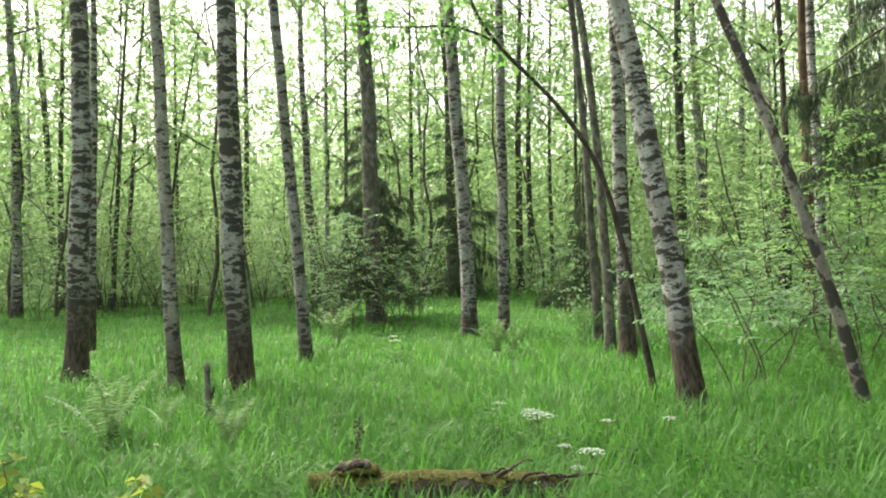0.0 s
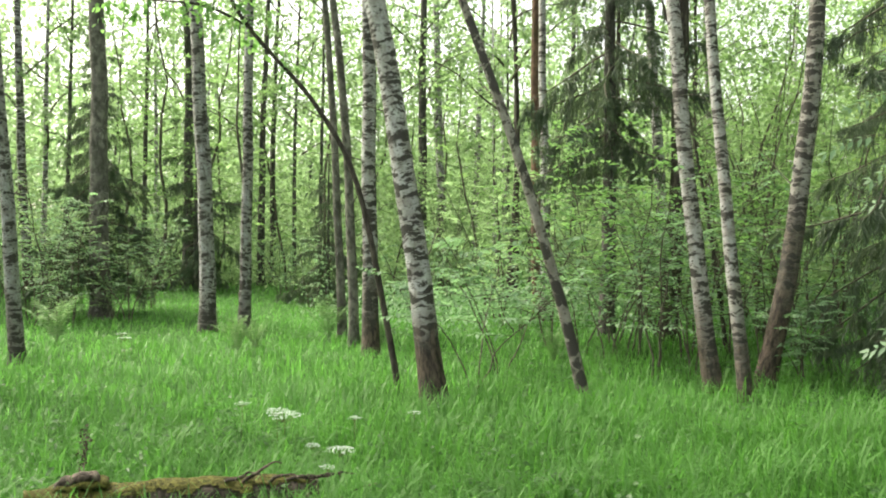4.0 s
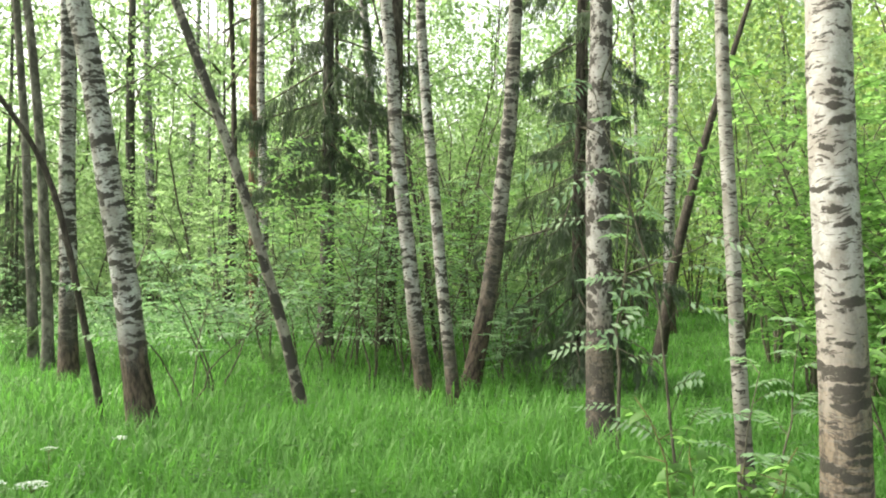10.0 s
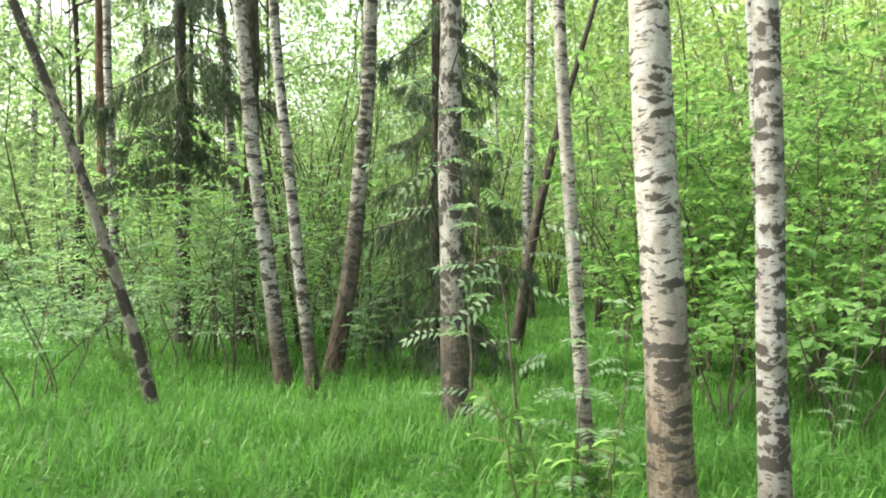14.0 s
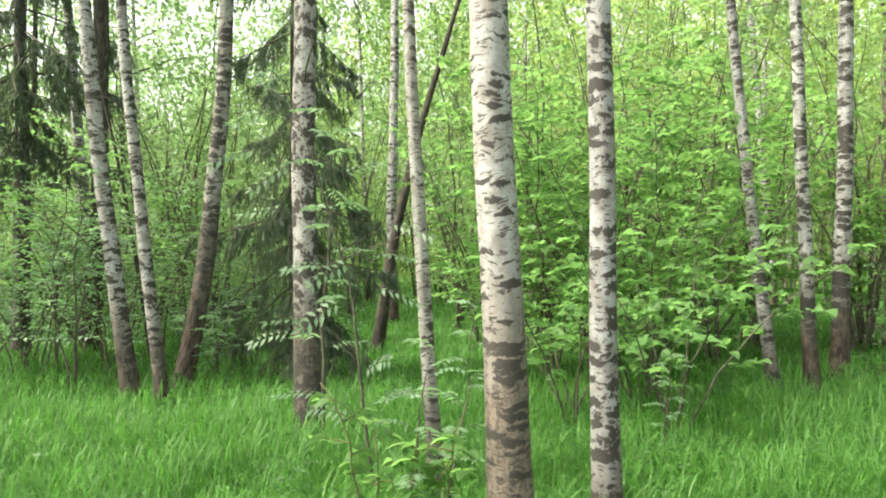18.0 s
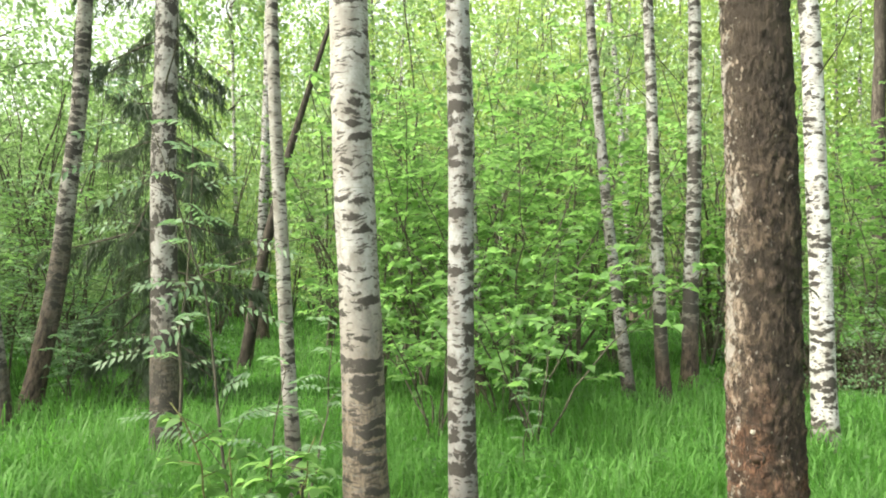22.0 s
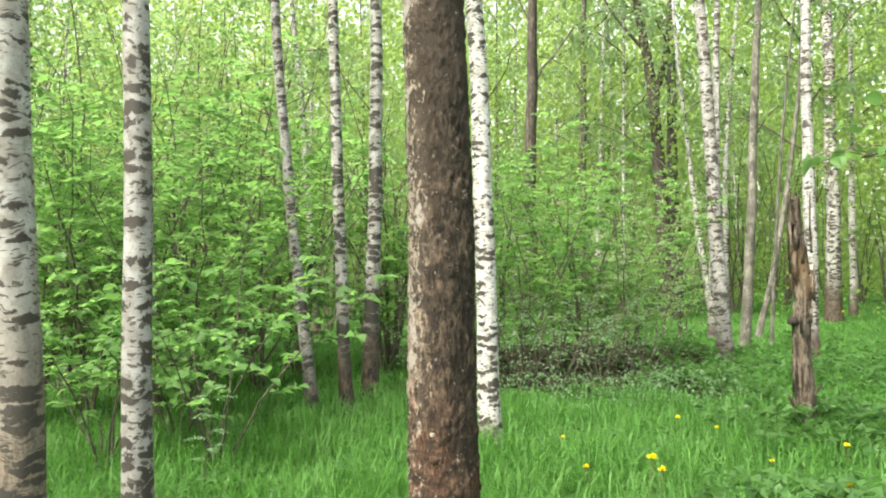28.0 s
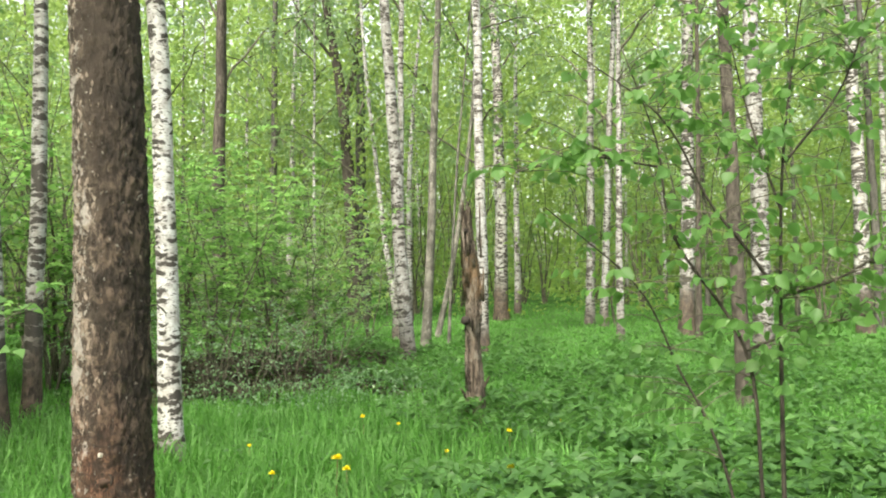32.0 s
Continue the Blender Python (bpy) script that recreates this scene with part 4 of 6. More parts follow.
KINDS = {
    "hazel": ("hazel_bush", [bush_meshes(300 + i, 5, 4.4, 1.7, 26, 11, 0.108, 0.82, 0.85, 0.6, 0.16) for i in range(3)], TWIG, LEAF_HAZEL,
              "leafy green hazel bush under the birches", "hazel bushes"),
    "thicket": ("leafy_bush", [bush_meshes(320 + i, 4, 4.2, 1.7, 26, 15, 0.08, 0.75, 0.95, 0.45, 0.12, False, 3) for i in range(4)], TWIG, LEAF_HAZY,
                "dense bright green bush of the undergrowth", "undergrowth bushes"),
    "tall": ("leafy_bush", [bush_meshes(330 + i, 5, 7.0, 1.9, 27, 11, 0.092, 0.75, 1.1, 0.4, 0.14, False, 3) for i in range(4)], TWIG, LEAF_BIRCH,
             "tall airy green bush of the undergrowth", "undergrowth bushes"),
    "pale": ("pale_bush", [bush_meshes(325 + i, 3, 2.8, 1.3, 16, 10, 0.085, 0.6, 0.75, 0.75, 0.2) for i in range(3)], TWIG, LEAF_ROWAN,
             "pale green bush with leaves in flat layers", "pale bushes"),
    "fresh": ("leafy_bush", [bush_meshes(327 + i, 2, 2.9, 1.2, 26, 11, 0.09, 0.66, 0.95, 0.7, 0.24) for i in range(3)], TWIG, LEAF_LIME,
              "fresh green bush with leaves in loose layers", "undergrowth bushes"),
    "young": ("birch_sapling", [bush_meshes(340 + i, 1, 6.0, 0.3, 58, 20, 0.058, 0.75, 1.0, 0.3, 0.15, False, 3) for i in range(3)], TWIG, LEAF_BIRCH,
              "slender young birch with fresh green leaves", "birch saplings"),
    "rowan": ("rowan_bush", [pinnate_meshes(360 + i, 5, 1.6, 1.0, 11, 0.30) for i in range(3)], TWIG, LEAF_ROWAN,
              "low rowan bush with pale feathered leaves in grass", "rowan bushes"),
    "layered": ("rowan_bush", [bush_meshes(364 + i, 3, 1.75, 1.15, 11, 13, 0.10, 0.55, 0.75, 0.9, 0.5) for i in range(3)], TWIG, LEAF_ROWAN,
                "open bush with pale leaves in flat layers on dark stems", "rowan bushes"),
    "rowan_sapling": ("rowan_sapling", [pinnate_meshes(380 + i, 1, 1.7, 0.25, 11, 0.25) for i in range(3)], TWIG, LEAF_ROWAN,
                      "thin rowan sapling with feathered leaves beside a birch", "rowan saplings"),
    "rowan_tall": ("rowan_sapling", [pinnate_meshes(386, 1, 2.9, 0.3, 13, 0.29)], TWIG, LEAF_ROWAN,
                   "tall thin rowan sapling with feathered leaves beside a birch", "rowan saplings"),
    "scrub": ("low_scrub", [bush_meshes(350 + i, 9, 1.5, 1.2, 6, 5, 0.06, 0.7, 0.4, 0.5, 0.3) for i in range(2)], TWIG, LEAF_ROWAN,
              "bare tangled scrub with a few pale leaves", "low scrub"),
    "maple": ("maple_seedling", [bush_meshes(390 + i, 3, 1.0, 0.35, 5, 6, 0.09, 0.85, 0.2, 0.75, 0.45, True) for i in range(2)], GREEN_TWIG, LEAF_HAZEL,
              "young maple shoots with broad green leaves", "maple seedlings"),
    "hazel_low": ("hazel_bush", [bush_meshes(310, 6, 1.9, 1.5, 8, 8, 0.115, 0.8, 0.5, 0.75, 0.35, True)], TWIG, LEAF_LIME,
                  "low hazel bush with large fresh leaves behind the birches", "hazel bushes"),
    "seedling": ("leafy_seedling", [bush_meshes(395, 1, 0.75, 0.08, 5, 5, 0.10, 0.6, 0.16, 0.5, 0.5)], GREEN_TWIG, LEAF_YELLOW,
                 "small seedling with yellow-green young leaves", "seedlings"),
}

# the low rowan before the leaning trees, and rowan saplings by the scarred birch
bush("layered", 20.5, 9.4, 1.0)
bush("layered", 22.2, 10.4, 1.1)
bush("layered", 30.5, 11.5, 1.2)
bush("rowan", 41.5, 10.2, 0.8)
bush("rowan_sapling", 54.0, 4.1, 0.75)
bush("rowan_sapling", 57.3, 4.9, 0.8)
bush("rowan_sapling", 71.8, 6.6, 0.6)
bush("rowan_tall", 48.9, 6.6)
# the wall of hazel behind the two white birches
for _b, _d, _s in ((61.5, 10.6, 0.95), (64.5, 10.0, 0.9), (67.0, 10.2, 1.0), (71.0, 9.2, 0.85), (75.0, 11.6, 1.1), (69.0, 12.5, 1.2),
                   (63.0, 12.5, 1.2), (77.5, 13.5, 1.2), (83.5, 13.5, 1.1), (59.5, 13.5, 1.0), (73.0, 14.5, 1.25)):
    bush("hazel", _b, _d, _s)
for _b, _d, _s in ((93.5, 12.6, 0.9), (97.0, 14.0, 1.0), (100.0, 13.6, 0.85), (91.0, 15.5, 1.1), (95.5, 16.5, 1.1), (88.0, 13.6, 0.9)):
    bush("hazel", _b, _d, _s)
for _b, _d, _s in ((-25.0, 30.5, 1.0), (-21.0, 31.5, 1.1), (-18.5, 30.0, 1.0), (-16.0, 31.5, 1.0), (-11.5, 31.0, 1.0), (-7.0, 18.5, 0.6), (-3.5, 17.8, 0.55),
                   (36.0, 16.5, 0.9), (41.0, 17.0, 1.0),
                   (58.2, 18.0, 1.1), (51.0, 24.0, 1.2)):
    bush("thicket", _b, _d, _s)
for _b, _d, _s in ((-24.5, 26.5, 1.1), (-22.3, 25.8, 0.9), (-20.6, 27.5, 1.15), (-18.9, 26.0, 0.95), (-16.8, 27.0, 1.1), (-14.9, 26.0, 0.9), (-12.2, 27.2, 1.05), (-9.8, 26.4, 0.9)):
    bush("thicket", _b, _d, _s)
for _b, _d, _s in ((-26.0, 23.8, 0.95), (-23.6, 24.4, 0.85), (-21.4, 24.0, 0.9), (-19.4, 24.6, 0.8), (-15.8, 24.2, 0.85), (-12.0, 24.8, 0.9), (-10.2, 23.2, 0.8), (-4.4, 18.4, 1.1), (-1.2, 20.5, 0.9), (7.6, 22.0, 0.8), (9.2, 19.5, 0.85), (-8.2, 17.5, 1.0), (-6.0, 16.9, 0.95), (-2.6, 17.2, 0.95), (-7.2, 18.3, 1.2), (17.0, 13.0, 0.8), (23.5, 13.8, 0.8), (42.5, 13.5, 0.9), (27.8, 12.2, 0.95), (34.6, 12.3, 1.05), (41.2, 12.4, 1.05), (29.6, 11.6, 0.8), (39.4, 12.2, 0.8), (32.6, 10.4, 0.95), (34.9, 10.9, 0.85), (7.0, 25.0, 0.9), (0.0, 27.0, 0.9)):
    bush("pale", _b, _d, _s)
for _b, _d, _s in ((86.0, 11.8, 1.0), (93.0, 11.5, 1.0), (95.6, 11.2, 1.1), (98.2, 11.8, 1.0), (101.0, 12.5, 1.0), (90.0, 12.8, 1.1)):
    bush("scrub", _b, _d, _s)
for _b, _d, _s in ((25.6, 13.2, 1.1), (29.9, 13.0, 1.15), (33.0, 13.8, 1.2), (35.4, 14.6, 1.15), (40.6, 14.6, 1.15), (31.6, 12.0, 1.1), (37.6, 12.8, 1.15)):
    bush("fresh", _b, _d, _s)
bush("tall", 39.3, 15.2, 0.85)
bush("hazel_low", 72.5, 7.4, 1.0)
bush("hazel_low", 70.0, 8.6, 1.1, 120)
bush("hazel_low", 65.6, 7.9, 0.95, 40)
bush("maple", 53.3, 4.3, 1.0)
bush("maple", 56.6, 4.2, 0.9)
for _b, _d, _s in ((-24.4, 4.6, 0.95), (-19.0, 4.2, 0.9)):
    bush("seedling", _b, _d, _s)


def undergrowth():
    """Bushes and young trees of the middle distance, sector by sector."""
    g = np.random.default_rng(11)

    def sector(b0, b1, n, d0, d1, s0, s1, young, full="thicket"):
        for k in range(n):
            b = b0 + (b1 - b0) * (k + g.uniform()) / n
            d = d0 + (d1 - d0) * g.uniform() ** 1.2
            if 50 < b < 57.5 and d < 19:
                d += 8
            kind = "young" if g.uniform() < young else full
            bush(kind, b, d, g.uniform(s0, s1), g.uniform(0, 360))

    sector(-40, 34, 40, 22, 40, 1.5, 2.3, 1.0)
    sector(-48, -14, 34, 29.5, 42, 0.8, 1.15, 0.25)
    sector(-14, 12, 28, 29, 42, 0.7, 1.0, 0.25)
    sector(14, 34, 24, 15.5, 32, 0.8, 1.2, 0.35)
    sector(34, 58, 32, 15, 32, 0.8, 1.15, 0.3, "tall")
    sector(58, 86, 32, 13.5, 32, 0.8, 1.2, 0.25, "tall")
    sector(86, 104, 12, 19, 28, 0.75, 1.0, 0.0)
    sector(86, 104, 14, 30, 42, 1.0, 1.3, 0.3, "tall")
    sector(104, 118, 12, 30, 42, 1.0, 1.5, 0.4, "tall")
    sector(118, 160, 34, 24, 42, 1.0, 1.5, 0.4, "tall")


undergrowth()


def far_woods(seed, n, b0, b1, d0, d1, leaf, open_sky, mat, label, tall=17.0, thin=1.7):
    """The leafy depth of the wood, too far off to tell bush from bush."""
    g = np.random.default_rng(seed)
    per = 24
    n //= per
    b = np.radians(g.uniform(b0, b1, n))
    d = g.uniform(d0, d1, n)
    lump = np.sin(b * 31) * 0.5 + np.sin(b * 77 + 1) * 0.4 + np.sin(b * 13 + 2) * 0.5
    high = tall * (1.0 + 0.2 * lump + 0.8 * np.clip(b - 0.4, 0, 1.0))
    h = g.beta(1.15, thin, n) * high
    gap = np.sin(b * 57 + 1.3 * np.sin(h * 0.55)) + np.sin(h * 0.95 + 2.5 * np.sin(b * 23)) + 0.8 * np.sin(b * 121 - h * 0.8) + g.normal(0, 0.25, n)
    keep = gap > np.clip(-1.6 + 0.17 * h * open_sky, -1.6, 1.0)
    b, d, h = (np.repeat(a[keep], per) for a in (b, d, h))
    n = len(b)
    pos = np.stack([d * np.sin(b), d * np.cos(b), h + 0.1], 1)
    pos[:, 2] += rise(pos[:, 0], pos[:, 1])
    pos += g.normal(0, 1, (n, 3)) * leaf * np.array([2.6, 2.6, 1.5])
    pos[:, 2] = np.maximum(pos[:, 2], rise(pos[:, 0], pos[:, 1]) + 0.1)
    v, f = leaves(pos, g.normal(0, 1, (n, 3)), leaf, leaf * 0.75, g, 0.2, 0.1, 0.1)
    ob = part("far_woods", mesh_of("far_woods", v, f), mat)
    tagged(ob, label, "woods", "", "stuff")


far_woods(21, 125000, -60, 62, 40, 80, 0.36, 0.55, LEAF_HAZY, "distant grey-green mass of undergrowth and leaves")
far_woods(29, 100000, -60, 64, 46, 74, 0.38, 0.0, LEAF_HAZY, "low pale green mass of distant bushes", 9.5)
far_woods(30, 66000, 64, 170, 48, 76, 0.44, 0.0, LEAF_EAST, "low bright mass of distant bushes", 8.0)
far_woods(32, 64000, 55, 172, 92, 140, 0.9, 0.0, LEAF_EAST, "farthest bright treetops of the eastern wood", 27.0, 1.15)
far_woods(33, 36000, -60, 58, 86, 130, 0.8, 0.25, LEAF_HAZY, "farthest pale treetops of the northern wood", 14.0, 1.1)
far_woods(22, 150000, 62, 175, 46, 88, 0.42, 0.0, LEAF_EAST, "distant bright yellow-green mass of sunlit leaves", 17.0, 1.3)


def deep_thickets(seed, n, b0, b1, d0, d1, hanging, mat, label, name="deep_thickets", low=(1.2, 4.0), high=(4.0, 8.0), m0=240, leaf=0.155):
    """Clumps of leaves between the far trunks, each a bush too far off to pick apart; some hang high under the crowns."""
    g = np.random.default_rng(seed)
    vs = []
    for k in range(n):
        x, y, z = at(g.uniform(b0, b1), g.uniform(d0, d1))
        m, tall = m0, g.uniform(*low) if k % 3 else g.uniform(*high)
        if k < n * hanging:
            z, tall, m = z + g.uniform(3, 11), g.uniform(2.0, 5), 260
        u = g.uniform(0, 1, m)
        r = (0.95 if k < n * hanging else 1.4) * np.sqrt(g.uniform(0, 1, m)) * np.sin(np.pi * np.clip(u * 0.8 + 0.18, 0, 1))
        a = g.uniform(0, 6.283, m)
        pos = np.stack([x + r * np.cos(a), y + r * np.sin(a), z + 0.1 + tall * u], 1)
        vs.append(leaves(pos, g.normal(0, 1, (m, 3)) + [0, 0, -0.3], leaf, leaf * 0.77, g, 0.2, 0.1, 0.3))
    v, f = joined(vs)
    ob = part(name, mesh_of(name, v, f), mat)
    tagged(ob, label, "bushes", "", "stuff")


deep_thickets(23, 330, -52, 11, 29, 48, 0.27, LEAF_HAZY, "deep grey-green thickets between the distant trunks")
deep_thickets(28, 230, 11, 50, 20.5, 46, 0.32, LEAF_HAZY, "deep grey-green thickets behind the leaning trunks")
deep_thickets(26, 260, -50, 13, 27.5, 36, 0.0, LEAF_HAZY, "low pale green undergrowth at the feet of the bushes", "low_undergrowth", (0.35, 0.9), (0.7, 1.6), 130, 0.12)
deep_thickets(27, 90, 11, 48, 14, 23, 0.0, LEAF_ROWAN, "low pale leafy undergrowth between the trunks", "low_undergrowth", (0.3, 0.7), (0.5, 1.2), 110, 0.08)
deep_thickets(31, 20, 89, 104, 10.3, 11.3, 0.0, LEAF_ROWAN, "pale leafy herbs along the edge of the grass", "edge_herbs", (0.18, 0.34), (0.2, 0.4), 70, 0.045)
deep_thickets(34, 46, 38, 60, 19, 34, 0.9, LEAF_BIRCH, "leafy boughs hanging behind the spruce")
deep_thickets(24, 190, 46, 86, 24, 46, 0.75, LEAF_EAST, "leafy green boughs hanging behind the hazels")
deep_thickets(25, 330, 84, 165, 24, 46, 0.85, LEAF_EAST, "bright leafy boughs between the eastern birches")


# ---- grass and herbs ----
def grass():
    g = np.random.default_rng(31)
    n, front = 452000, 360000
    b = np.radians(np.where(np.arange(n) < front, g.uniform(-44, 152, n), g.uniform(152, 316, n)))
    d = np.where(np.arange(n) < front, 2.3 * (38 / 2.3) ** (g.uniform(0, 1, n) ** 0.85), 0.8 * (14 / 0.8) ** g.uniform(0, 1, n))
    underfoot = (np.arange(n) >= n - 31500) & (np.arange(n) < n - 1500)
    b = np.where(underfoot, np.radians(g.uniform(-46, 154, n)), b)
    d = np.where(underfoot, 2.4 * np.sqrt(g.uniform(0.01, 1, n)), d)
    log_front = np.arange(n) >= n - 1500
    b = np.where(log_front, np.radians(g.uniform(-8, 16, n)), b)
    d = np.where(log_front, g.uniform(4.72, 5.0, n) + 0.25 * np.clip(b - 0.1, 0, 1), d)
    x, y = d * np.sin(b), d * np.cos(b)
    clump = 0.5 + 0.5 * np.sin(x * 1.9 + 2 * np.sin(y * 1.3)) * np.sin(y * 2.3 + 1.5 * np.sin(x * 1.1))
    thin = np.clip((np.degrees(b) - 107) / 6, 0, 1) * np.clip((10 - d) / 3, 0, 1)
    keep = g.uniform(0, 1, n) < (0.6 + 0.4 * clump) * (1 - 0.85 * thin)
    bare = (np.degrees(b) > 86) & (np.degrees(b) < 105) & (d > 11.3) & (d < 17)
    keep &= ~bare | (g.uniform(0, 1, n) < 0.12)
    x, y, d, clump = x[keep], y[keep], d[keep], clump[keep]
    n = len(x)
    tuft = 0.5 + 0.5 * np.sin(x * 5.1 + 3 * np.sin(y * 2.9)) * np.sin(y * 4.3 + 2 * np.sin(x * 3.7))
    ln = (0.17 + 0.13 * clump + 0.10 * tuft) * g.uniform(0.55, 1.5, n) * np.clip(1.32 - 0.045 * d, 0.5, 1.12)
    wd = 0.0082 * np.maximum(d / 7, 1) ** 0.5 * g.uniform(0.4, 1.6, n)
    az = g.uniform(0, 6.283, n) * 0.8 + 2.2 * np.sin(x * 2.3 + y * 1.7) + 1.2 * np.sin(x * 6.1 - y * 5.3)
    bend = g.uniform(0.2, 1.0, n)
    lean = ln * (0.15 + 0.75 * bend)
    dx, dy = np.cos(az), np.sin(az)
    root = np.stack([x, y, rise(x, y) - 0.01], 1)
    side = np.stack([-dy, dx, np.zeros(n)], 1) * wd[:, None] * 0.5
    out = np.stack([dx, dy, np.zeros(n)], 1)
    up = np.array([0, 0, 1.0])

    def along(s):
        """A point of each blade's arch: it rises, bends over and hangs at the tip."""
        return root + out * (lean * s ** 1.9)[:, None] + up * (ln * (s - 0.62 * bend * s ** 2.6))[:, None]

    one = np.ones(n)
    mid, high, tip = along(0.52 * one), along(0.80 * one), along(one)
    near = d < 7.5
    pieces = []
    for pick, rows in ((near, (mid, high)), (~near, (along(0.62 * one),))):
        m = int(pick.sum())
        cols = [(root - side)[pick], (root + side)[pick]]
        for k, row in enumerate(rows):
            w = (0.95, 0.7)[k]
            cols += [(row - side * w)[pick], (row + side * w)[pick]]
        cols.append(tip[pick])
        c = len(cols)
        i = np.arange(m)[:, None] * c
        f = []
        for k in range(len(rows)):
            f += [i + [2 * k, 2 * k + 1, 2 * k + 3], i + [2 * k, 2 * k + 3, 2 * k + 2]]
        f.append(i + [c - 3, c - 2, c - 1])
        pieces.append((np.stack(cols, 1).reshape(-1, 3), np.vstack(f)))
    ob = part("grass", mesh_of("grass", *joined(pieces)), GRASS)
    tagged(ob, "lush tall bright green grass covering the forest floor", "grass", "", "stuff")


grass()


def herbs():
    """Broad-leaved ground cover on the east side."""
    g = np.random.default_rng(33)
    n = 5200
    b = np.radians(g.uniform(92, 150, n))
    d = 2.6 + 15 * g.uniform(0, 1, n) ** 1.3
    keep = np.degrees(b) > 108 - 1.2 * np.maximum(d - 9, 0) + 4 * np.sin(d * 2)
    x, y = d * np.sin(b), d * np.cos(b)
    patch = np.sin(x * 1.3 + 1.5 * np.sin(y * 0.9)) * np.sin(y * 1.6 + x * 0.5)
    keep &= patch > -0.35 + 0.5 * g.uniform(-1, 1, n)
    b, d, x, y, patch = b[keep], d[keep], x[keep], y[keep], patch[keep]
    per = 7
    top = np.stack([x, y, rise(x, y) + g.uniform(0.05, 0.26, len(x)) + 0.12 * np.clip(patch, 0, 1)], 1)
    pos = np.repeat(top, per, 0) + g.normal(0, 0.05, (len(x) * per, 3))
    a = np.tile(np.arange(per) * 2.4, len(x)) + np.repeat(g.uniform(0, 6, len(x)), per)
    way = np.stack([np.cos(a), np.sin(a), g.uniform(-0.1, 0.5, len(a))], 1)
    v, f = leaves(pos, way, 0.125, 0.085, g, 0.35, 0.12, 0.7)
    ob = part("herb_cover", mesh_of("herb_cover", v, f), LEAF_COVER)
    tagged(ob, "low broad-leaved green herbs covering the ground", "herbs", "", "stuff")


def meadow_herbs():
    """Small broad leaves scattered in patches among the grass."""
    g = np.random.default_rng(35)
    n = 5200
    b, d = np.radians(g.uniform(-44, 108, n)), 2.6 * (15 / 2.6) ** g.uniform(0, 1, n)
    x, y = d * np.sin(b), d * np.cos(b)
    patch = np.sin(x * 1.7 + 1.9 * np.sin(y * 1.1)) * np.sin(y * 1.9 + 1.3 * np.sin(x * 0.8 + 2))
    keep = patch > 0.15 + 0.6 * g.uniform(-1, 1, n)
    x, y = x[keep], y[keep]
    per = 6
    top = np.stack([x, y, rise(x, y) + g.uniform(0.08, 0.24, len(x))], 1)
    pos = np.repeat(top, per, 0) + g.normal(0, 0.035, (len(x) * per, 3))
    a = g.uniform(0, 6.283, len(pos))
    way = np.stack([np.cos(a), np.sin(a), g.uniform(-0.1, 0.7, len(a))], 1)
    v, f = leaves(pos, way, 0.062, 0.034, g, 0.3, 0.12, 0.6)
    ob = part("meadow_herbs", mesh_of("meadow_herbs", v, f), LEAF_COVER)
    tagged(ob, "small leafy herbs scattered through the grass", "herbs", "", "stuff")


meadow_herbs()


def leaf_litter():
    """Brown dead leaves on the shaded soil under the eastern hazels."""
    g = np.random.default_rng(37)
    n = 26000
    b, d = np.radians(g.uniform(83, 107, n)), g.uniform(10.4, 17.5, n)
    keep = (d > 11.4 + 0.4 * np.sin(b * 40)) & (np.abs(np.degrees(b) - 95.5) < 10.5 + 1.2 * np.sin(d * 2.3))
    b, d = b[keep], d[keep]
    x, y = d * np.sin(b), d * np.cos(b)
    pos = np.stack([x, y, rise(x, y) + g.uniform(0.004, 0.05, len(x))], 1)
    way = g.normal(0, 1, (len(x), 3)) * [1, 1, 0.25]
    v, f = leaves(pos, way, 0.095, 0.07, g, 0.1, 0.15, 0.75)
    ob = part("leaf_litter", mesh_of("leaf_litter", v, f), LITTER)
    tagged(ob, "brown dead leaves covering the shaded soil", "leaf litter", "", "stuff")


herbs()
leaf_litter()


# ---- single stems and fallen wood ----
def spline(points, n):
    """A smooth line through a few control points (Catmull-Rom)."""
    p = np.asarray(points, float)
    p = np.vstack([2 * p[0] - p[1], p, 2 * p[-1] - p[-2]])
    out = []
    seg = len(p) - 3
    for t in np.linspace(0, seg - 1e-6, n):
        i, u = int(t), t - int(t)
        a, b, c, d = p[i:i + 4]
        out.append(0.5 * (2 * b + (c - a) * u + (2 * a - 5 * b + 4 * c - d) * u * u + (3 * b - a - 3 * c + d) * u ** 3))
    return np.array(out)


